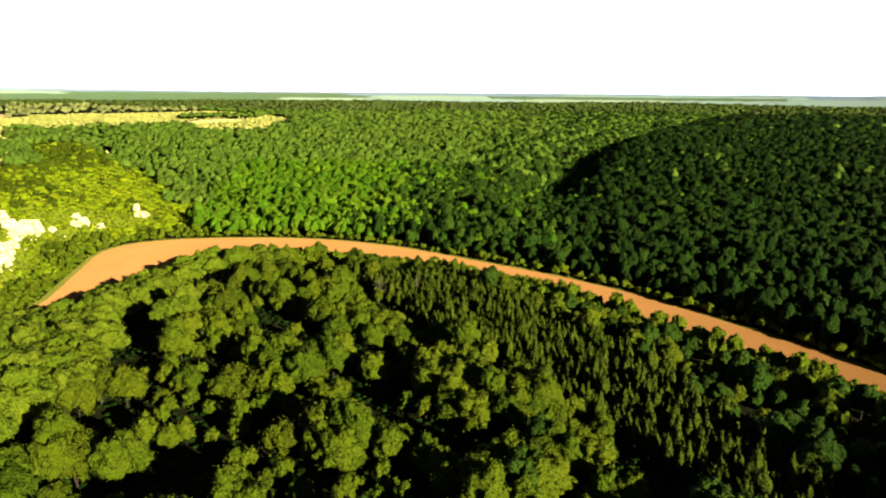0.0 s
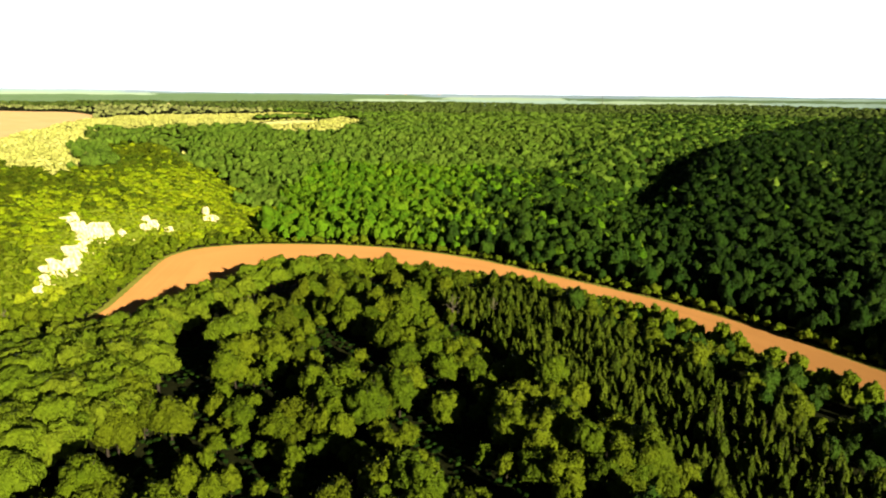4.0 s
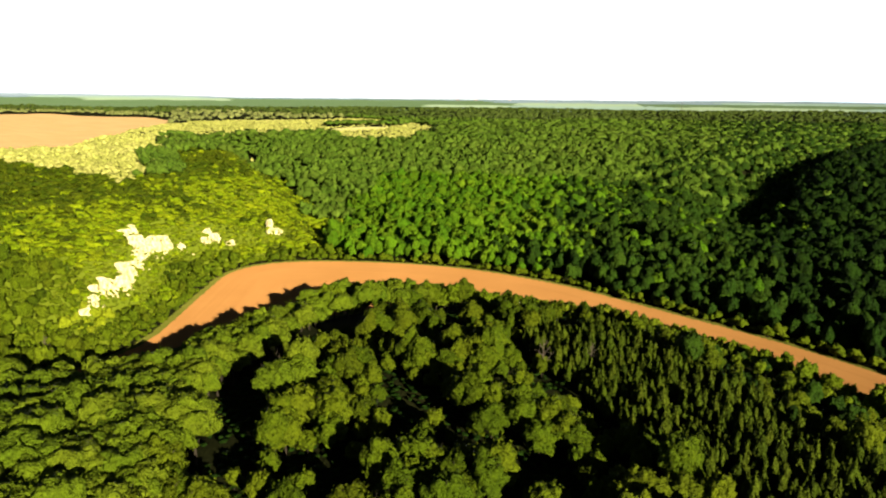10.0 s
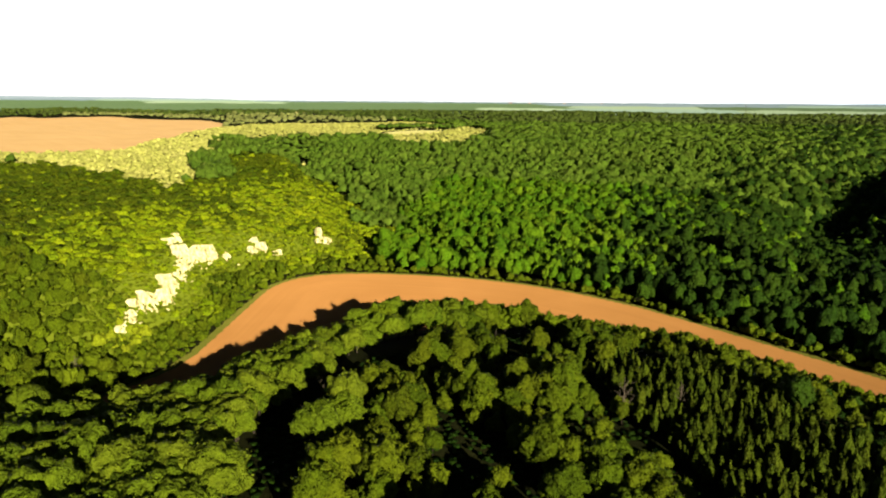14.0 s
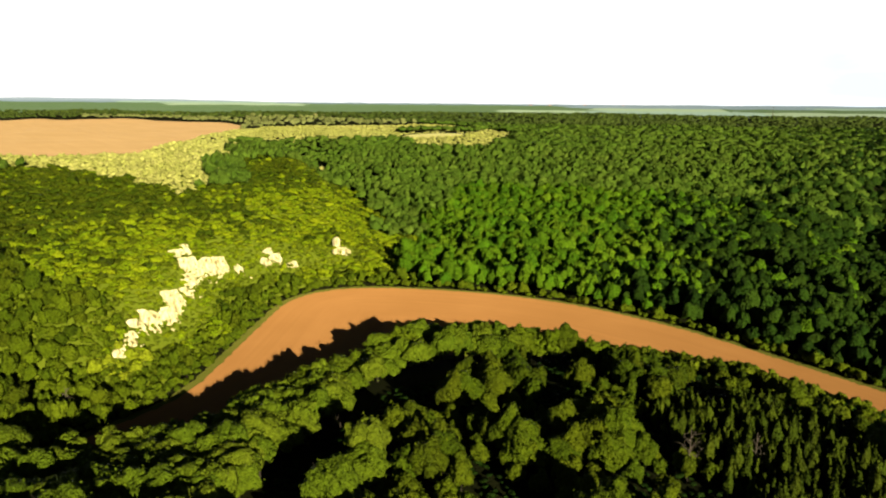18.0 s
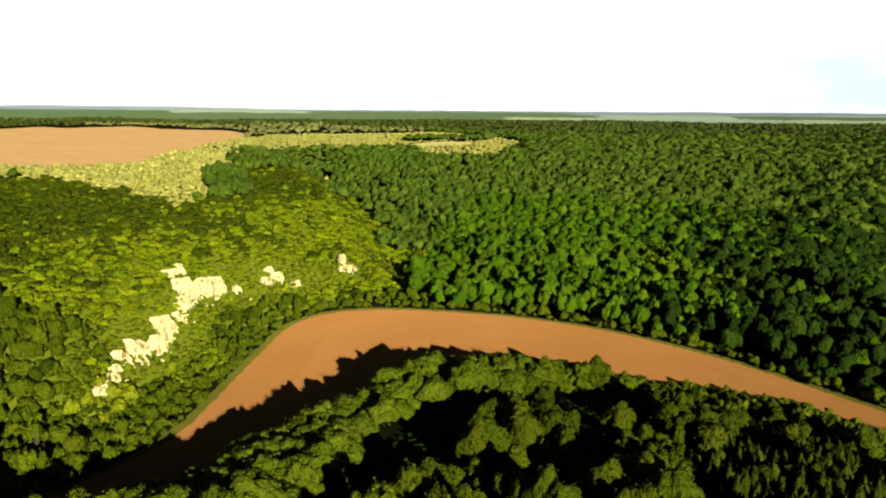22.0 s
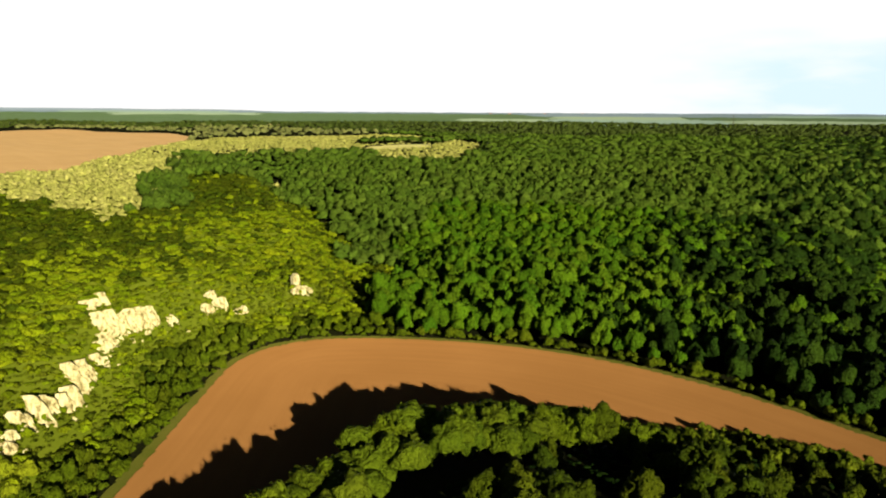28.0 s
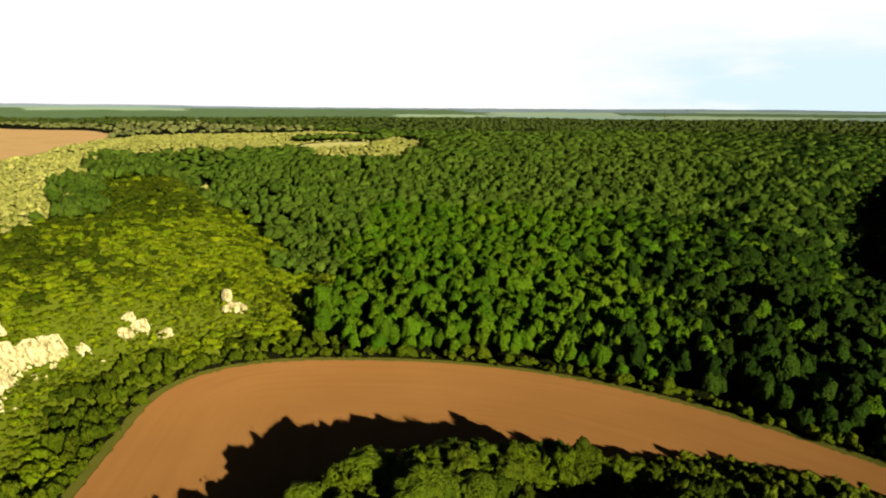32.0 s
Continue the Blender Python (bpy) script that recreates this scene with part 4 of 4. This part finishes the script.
planted("gap_undergrowth", mass_kinds(130, 1, [(1.7, 1.5), (1.5, 1.7), (1.9, 1.3)], 3, 0), gx[ok], gy[ok], ground_height(gx[ok], gy[ok]), rng.uniform(0.7, 1.25, ok.sum()), rng, DARK_SHADE_LEAVES, "undergrowth in the gaps of the wood, coloured dark for shade", "undergrowth")

# pale scrub along the rim of the plateau
vx, vy = scattered(rng, -640, -195, 465, 960, 4.3)
ok = is_pale(vx, vy) & wooded(vx, vy) & ~hill_share(vx, vy) & (np.hypot(vx, vy) < 960)
planted("pale_scrub", SCRUB, vx[ok], vy[ok], ground_height(vx[ok], vy[ok]), rng.uniform(0.55, 1.15, ok.sum()), rng, PALE_LEAVES, "belt of pale yellow-green scrub on the plateau", "scrub")

# low sunlit scrub on the hill with the rocks
sx, sy = scattered(rng, -555, -160, 270, 725, 3.5)
ok = (hill_share(sx, sy) | (inside(sx, sy, HILL_TURF) & (sy > 430) & (sx < -280) & ~is_pale(sx, sy))) & wooded(sx, sy)
sx, sy = sx[ok], sy[ok]
ssize = 0.88 * (rng.uniform(0.7, 1.3, len(sx)) + 0.5 * (rng.uniform(0, 1, len(sx)) > 0.93)) * (0.5 + 0.5 * smooth(5, 20, line_distance(sx, sy, ROCK_LINE)[0]))
green = rng.uniform(0, 1, len(sx)) < 0.1 + 0.65 * smooth(0.25, 0.55, ripple(sx, sy, 9, 13.0)) * smooth(385, 430, sy + 0.3 * (sx + 250)) + 0.8 * smooth(-258, -345, sx + 35 * ripple(sx, sy, 45, 9.0))
for leaf, pick, name, label in ((SCRUB_LEAVES, ~green, "hill_scrub", "low sunlit yellow-green scrub on the rocky hill"), (OAK_LEAVES, green, "hill_thicket", "green thicket on the rocky hill")):
    planted(name, SCRUB, sx[pick], sy[pick], ground_height(sx[pick], sy[pick]) + 0.6, ssize[pick], rng, leaf, label, "scrub", ssize[pick] * rng.uniform(0.5, 0.95, pick.sum()))
ux, uy = scattered(rng, -290, -200, 300, 500, 2.5)
ok = (line_distance(ux, uy, ROCK_LINE)[0] < 17) & (off_field(ux, uy) > 5)
ux, uy = ux[ok], uy[ok]
planted("rock_tufts", TUFT, ux, uy, ground_height(ux, uy) + 0.7, rng.uniform(0.6, 1.2, len(ux)), rng, BUSH_LEAVES, "low bright green tufts between the white rocks", "scrub")

ux, uy = scattered(rng, -285, -200, 300, 500, 4.6)
ok = (line_distance(ux, uy, ROCK_LINE)[0] < 9) & (rng.uniform(0, 1, len(ux)) < 0.38)
planted("rock_bushes", SCRUB, ux[ok], uy[ok], ground_height(ux[ok], uy[ok]), rng.uniform(0.4, 0.85, ok.sum()), rng, SCRUB_LEAVES, "yellow-green bushes that grow among the white rocks", "scrub", rng.uniform(0.6, 1.1, ok.sum()))

fx, fy = scattered(rng, -1500, 1000, -420, 1420, 7.4)
ax, ay = scattered(rng, -1340, -200, 465, 1510, 6.2)
some = is_pale(ax, ay)
keep = ~is_pale(fx, fy) & (seen_from_tongue(fx, fy) | (rng.uniform(0, 1, len(fx)) > 0.5))
fx, fy = np.concatenate([fx[keep], ax[some]]), np.concatenate([fy[keep], ay[some]])
reach = off_field(fx, fy)
ok = ~((fx > -520) & (fx < 420) & (fy > 180) & (fy < 800) & (reach < NEAR_REACH) & seen_from_tongue(fx, fy)) & ~in_any(fx, fy, [UPPER_FIELD, CLEARING, PLANTATION]) & ~hill_share(fx, fy)
ok &= (reach > 5) & ~((inside(fx, fy, PENINSULA)) & (fy > 116) & (fx > -290)) & ((seen_from_tongue(fx, fy) & (np.hypot(fx, fy) < 1350)) | (np.hypot(fx + 20, fy - 150) < 400)) & (rng.uniform(0, 1, len(fx)) > 0.05)
fx, fy = fx[ok], fy[ok]
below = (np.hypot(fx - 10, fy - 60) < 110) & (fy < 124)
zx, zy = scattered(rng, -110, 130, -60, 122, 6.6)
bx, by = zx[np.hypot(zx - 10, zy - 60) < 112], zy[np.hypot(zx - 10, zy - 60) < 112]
# the wood here uses the leaves with shade painted in
planted("woodland_below", FAR, bx, by, ground_height(bx, by), rng.uniform(0.7, 1.15, len(bx)), rng, SHADE_LEAVES, "dense broadleaf wood with painted shade on the tongue of land", "wood")
fx, fy = fx[~below], fy[~below]
fsize = rng.uniform(0.82, 1.12, len(fx))
pale, close = is_pale(fx, fy), (np.hypot(fx, fy) < 760) & seen_from_tongue(fx, fy, -50, 36) & (fy > 100)
pale_near = (np.hypot(fx, fy) < 955) & (fx > -640)
# east and deep trees too take leaves with shade in their colour
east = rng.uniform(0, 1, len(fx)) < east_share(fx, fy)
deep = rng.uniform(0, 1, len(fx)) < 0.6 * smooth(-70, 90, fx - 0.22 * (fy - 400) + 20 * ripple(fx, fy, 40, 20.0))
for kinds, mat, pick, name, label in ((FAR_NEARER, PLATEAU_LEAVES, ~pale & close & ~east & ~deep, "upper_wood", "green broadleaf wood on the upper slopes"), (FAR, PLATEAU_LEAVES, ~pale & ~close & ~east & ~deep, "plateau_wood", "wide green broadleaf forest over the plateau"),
                                      (FAR_NEARER, SHADE_LEAVES, ~pale & close & ~east & deep, "upper_deep_wood", "broadleaf trees with painted shade on the upper slopes"), (FAR, SHADE_LEAVES, ~pale & ~close & ~east & deep, "plateau_deep_wood", "broadleaf trees with painted shade over the plateau"),
                                      (FAR, DARK_SHADE_LEAVES, ~pale & east, "eastern_forest", "green broadleaf forest to the east with painted shade"),
                                      (PALE_FAR, PALE_LEAVES, pale & ~pale_near & ~((fy > 1290) & (fx < -640)), "pale_plateau_wood", "pale yellow-green wood on the plateau"), (PALE_FAR, HEDGE_LEAVES, pale & (fy > 1290) & (fx < -640), "hedge_wood", "olive-green strip of trees behind the upper field")):
    state = np.random.default_rng(9)
    size = 1.1 * fsize[pick] * (0.55 + 0.32 * ((fy[pick] > 1290) & (fx[pick] < -640)) if mat in (PALE_LEAVES, HEDGE_LEAVES) else 1)
    if kinds is FAR and mat is not PALE_LEAVES:
        away = np.hypot(fx, fy) > 900
        far, pick = pick & away, pick & ~away
        planted(name + "_beyond", DOME, fx[far], fy[far], ground_height(fx[far], fy[far]) + 2.4, fsize[far] * 1.3, state, mat, "far " + label, "forest", fsize[far] * state.uniform(0.55, 0.7, far.sum()))
        size = fsize[pick] * 1.1
    planted(name, kinds, fx[pick], fy[pick], ground_height(fx[pick], fy[pick]), size, state, mat, label, "forest", size * state.uniform(0.55, 0.8, len(size)) if mat in (PALE_LEAVES, HEDGE_LEAVES) else size * state.uniform(0.68, 0.88, len(size)))

hx, hy = scattered(rng, -2400, 2000, 900, 2600, 22)
reach = np.hypot(hx, hy)
ok = (reach > 1340) & (reach < 2400 + 70 * ripple(hx, hy, 300, 4.0)) & seen_from_tongue(hx, hy, -56, 42) & ~in_any(hx, hy, [UPPER_FIELD, RIPE, PASTURE_EAST])
hx, hy = hx[ok], hy[ok]
pale = inside(hx, hy, PALE)
for mat, pick, name, label in ((DISTANT_LEAVES, ~pale, "distant_forest", "distant green forest towards the horizon, greyed for haze"), (HEDGE_LEAVES, pale, "distant_pale_trees", "distant olive trees behind the upper field")):
    state = np.random.default_rng(10)
    planted(name, DOME, hx[pick], hy[pick], ground_height(hx[pick], hy[pick]) + 2, state.uniform(1.2, 1.7, pick.sum()), state, mat, label, "forest", state.uniform(0.65, 0.85, pick.sum()))


# ---- limestone outcrops ----
def rock_mesh(seed, flute, fine=4):
    """A weathered block of limestone: an uneven lump with upright ribs and cracks."""
    bm = bmesh.new()
    bmesh.ops.create_icosphere(bm, subdivisions=fine, radius=1)
    pick = random.Random(seed)
    planes = [(Vector((pick.gauss(0, 1), pick.gauss(0, 1), pick.gauss(0, 0.6))).normalized(), pick.uniform(0.62, 0.85)) for _ in range(12)]
    shift = Vector((seed * 7.3, seed * 3.1, seed * 1.7))
    for v in bm.verts:
        p = v.co.copy()
        box = max(abs(p.x), abs(p.y), abs(p.z))
        p = p * (0.55 + 0.45 / box)
        for way, far in planes:
            p -= way * max(0, way.dot(p) - far)
        rib = noise.noise(Vector((p.x * 3.2, p.y * 3.2, p.z * 0.5)) + shift)
        lump = noise.fractal(p * 1.3 + shift, 0.9, 2.1, 4)
        crack = abs(noise.noise(Vector((p.x * 2.1, p.y * 2.1, p.z * 0.8)) + shift * 2))
        p *= 1.12 + 0.26 * lump + flute * rib * 0.35 - 0.3 * max(0, 0.1 - crack) / 0.1
        v.co = p
    me = bpy.data.meshes.new("rock")
    bm.to_mesh(me)
    bm.free()
    me.materials.append(ROCK)
    return me


ROCKS = [rock_mesh(i, f) for i, f in ((1, 0.4), (2, 0.9), (3, 0.6), (4, 1.2), (5, 0.3))]
STONES = [rock_mesh(i, 0.6, 3) for i in range(6, 11)]


def cliff_mesh(seed, wide, high, flute=1.0):
    """A leaning face of rock: ragged above and below, with upright ribs, open cracks and narrow ledges, thick behind."""
    shift = Vector((seed * 5.7, seed * 2.3, seed * 9.1))
    across, up = max(int(wide / 0.45), 8), max(int(high / 0.5), 8)
    torn = 0.8 if wide > 8 else 1.0
    front = []
    for i in range(across + 1):
        u = i / across
        x = (u - 0.5) * wide
        side = min(u, 1 - u) * 2
        top = high * (0.45 + 0.5 * min(side * 2.2, 1) ** 0.7 + 0.33 * torn * noise.fractal(Vector((x * 0.27, 0, 0)) + shift, 0.9, 2.0, 4))
        low = high * (0.16 - 0.3 * side + 0.28 * torn * noise.fractal(Vector((x * 0.34, 7, 0)) + shift, 0.9, 2.0, 4))
        top = max(top, low + 0.12 * high)
        for k in range(up + 1):
            v = k / up
            z = low + (top - low) * v
            rib = noise.noise(Vector((x * 0.55, 0.12 * z, 3)) + shift)
            crack = abs(noise.noise(Vector((x * 0.3 + 0.05 * z, z * 0.05, 11)) + shift))
            ledge = noise.noise(Vector((x * 0.08, z * 0.45, 5)) + shift)
            chips = noise.fractal(Vector((x * 0.9, z * 0.6, 1)) + shift, 0.8, 2.1, 3)
            out = 0.9 * flute * rib + 0.9 * ledge + 0.55 * chips - 2.4 * max(0, 0.09 - crack) / 0.09 - 1.2 * max(0, 0.16 - side) / 0.16
            front.append((x, -out + 0.42 * z, z))
    n = len(front)
    co = np.array(front + [(x, y + 3.2, z - 0.6) for x, y, z in front])
    cell = (np.arange(across)[:, None] * (up + 1) + np.arange(up)[None, :]).ravel()
    faces = [np.stack([cell, cell + up + 1, cell + up + 2, cell + 1], 1)]
    faces.append(faces[0][:, ::-1] + n)
    rim = [i * (up + 1) for i in range(across + 1)] + [across * (up + 1) + k for k in range(1, up + 1)] + [i * (up + 1) + up for i in range(across - 1, -1, -1)] + list(range(up - 1, 0, -1))
    rim = np.array(rim)
    faces.append(np.stack([rim, rim + n, np.roll(rim, -1) + n, np.roll(rim, -1)], 1))
    return mesh_from("cliff", co, np.concatenate(faces), ROCK)


def outcrop(label, faces, rocks):
    """faces: x, y, width, height, lift over the ground, turn, flutes; rocks: x, y, half width, half depth, half height, lift, turn, model."""
    base = tagged(new("rock_outcrop"), label, "rock", "white rocks on the hillside")
    x0, y0 = (faces or rocks)[0][:2]
    base.location = (x0, y0, float(ground_height(x0, y0)))
    for k, (x, y, wide, high, lift, turn, flute) in enumerate(faces):
        ob = part("rock_face", cliff_mesh(x * 0.37 + k * 3.1 + y, wide, high, flute), base)
        ob.matrix_basis = pose(x - x0, y - y0, float(ground_height(x, y)) - base.location.z + lift, 0, 0, turn)
    for x, y, w, dp, h, lift, turn, k in rocks:
        ob = part("rock", (ROCKS if max(w, h) > 2.2 else STONES)[k], base)
        ob.matrix_basis = pose(x - x0, y - y0, float(ground_height(x, y)) - base.location.z + lift, 0, 0, turn) @ Matrix.Diagonal((w, dp, h, 1))


def rubble(rng, x, y, along, wide, deep, rows, size):
    """Rocks of uneven size, some sunk in the slope, laid out along a ledge."""
    made = []
    for k in range(rows):
        s, t = rng.uniform(-1, 1), rng.uniform(-1, 1)
        a, b = s * wide, t * deep * (1 - 0.5 * abs(s))
        w = size * rng.uniform(0.4, 1.0)
        made.append((x + math.cos(along) * a - math.sin(along) * b, y + math.sin(along) * a + math.cos(along) * b, w, w * rng.uniform(0.6, 0.9), w * rng.uniform(0.6, 1.2), w * rng.uniform(0.3, 0.9), rng.uniform(0, 180), int(rng.integers(0, 5))))
    return made


ro = np.random.default_rng(33)
outcrop("bare white limestone ledge high on the wooded hill", [(-263, 400, 9, 3.2, 2.0, 105, 0.6), (-262, 406, 2.6, 6, 2.0, 100, 1)], rubble(ro, -264, 402, 1.1, 5, 2, 4, 1.1))
outcrop("large sunlit white limestone cliff on the hillside", [(-246, 394, 17, 14, -2, 108, 0.8), (-248, 404, 13, 10, 0.5, 92, 0.9), (-248, 413, 9, 7, 2.5, 82, 0.7), (-241, 385, 9, 11, -4, 114, 1.0), (-254, 398, 6, 4, 3, 98, 0.9)], rubble(ro, -248, 402, 1.5, 12, 5, 12, 1.5))
outcrop("rounded white limestone tower with a deep cleft beside it", [(-229.5, 362, 13, 16, -4, 112, 0.5), (-237, 376, 6, 9, -2, 118, 1.0)], rubble(ro, -237, 374, 1.8, 6, 3, 4, 1.2))
outcrop("row of fluted white limestone pinnacles", [(-225.5, 350, 4, 12, -2, 100, 1.4), (-224, 345, 3.6, 13, -2.5, 92, 1.4), (-225, 340, 4, 11, -1.5, 96, 1.4), (-223.5, 335, 3.6, 11, -2, 90, 1.4), (-225, 329, 5, 8, 0, 92, 1.2)], rubble(ro, -226, 338, 1.55, 10, 3, 6, 1.1))
outcrop("low weathered limestone shelf among bushes", [(-224, 322, 4.5, 3.4, 1.4, 95, 0.7), (-221.5, 317, 7, 2.6, 1.2, 88, 0.6), (-219, 311, 8, 2.4, 1.2, 84, 0.6)], rubble(ro, -221, 316, 1.4, 8, 3, 7, 1.1))
outcrop("broken white limestone blocks in the scrub", [(-243, 422, 4, 6, 0, 80, 1.0)], rubble(ro, -246, 420, 1.3, 6, 4, 6, 1.2) + rubble(ro, -240, 425, 1.3, 4, 3, 4, 1.1))
outcrop("scattered white limestone faces on the scrubby slope", [(-240, 442, 5, 4, 2.5, 75, 0.9), (-238, 449, 6, 5, 2.5, 68, 0.9), (-231, 453, 7, 3, 0.8, 62, 0.6), (-243, 449, 4, 3.4, 3.5, 70, 0.8)], rubble(ro, -239, 448, 1.3, 10, 5, 18, 1.2))
outcrop("small white limestone face above the field", [(-216, 484, 11, 4.6, 1, 40, 0.8), (-220, 488, 3.4, 7.5, 2.5, 50, 1)], rubble(ro, -217, 486, 0.8, 6, 3, 7, 1.2))


# ---- far houses and a mast ----
def house(x, y, long, wide, turn):
    z = float(ground_height(x, y)) + 3.5
    home = tagged(new("house"), "distant white house with a red tiled roof", "house", "houses on the horizon")
    home.matrix_basis = pose(x, y, z, 0, 0, turn)
    bm = bmesh.new()
    bmesh.ops.create_cube(bm, size=1, matrix=Matrix.Translation((0, 0, 2)) @ Matrix.Diagonal((long, wide, 8, 1)))
    me = bpy.data.meshes.new("house_wall")
    bm.to_mesh(me)
    bm.free()
    me.materials.append(PLASTER)
    part("wall", me, home)
    a, b, h = long / 2 + 0.6, wide / 2 + 0.6, 6.0
    co = np.array([(-a, -b, h), (a, -b, h), (a, b, h), (-a, b, h), (-a * 0.8, 0, h + wide * 0.4), (a * 0.8, 0, h + wide * 0.4)])
    f = np.array([(0, 1, 5), (0, 5, 4), (2, 3, 4), (2, 4, 5), (1, 2, 5), (3, 0, 4), (0, 2, 1), (0, 3, 2)])
    part("roof", mesh_from("house_roof", co, f, TILES), home)


for a, d, long, wide, turn in ((-10.6, 4250, 15, 10, 20), (-9.1, 4265, 14, 10, 40), (-6.4, 4255, 13, 10, 55), (-3.5, 4270, 12, 9, 80)):
    house(math.sin(radians(a)) * d, math.cos(radians(a)) * d, long, wide, turn)

mast_x, mast_y = math.sin(radians(6.6)) * 2650, math.cos(radians(6.6)) * 2650
mast = tagged(new("radio_mast"), "thin grey lattice mast above the distant forest", "mast")
mast.location = (mast_x, mast_y, float(ground_height(mast_x, mast_y)))
part("pole", mesh_from("mast_pole", *tube([(0, 0, 0), (0, 0, 20), (0, 0, 42)], [0.9, 0.7, 0.3], 6), DRY_WOOD), mast)
for h in (18, 28, 36):
    part("crossbar", mesh_from("mast_bar", *tube([(-1.6, 0, h), (1.6, 0, h)], [0.2, 0.2], 5), DRY_WOOD), mast)
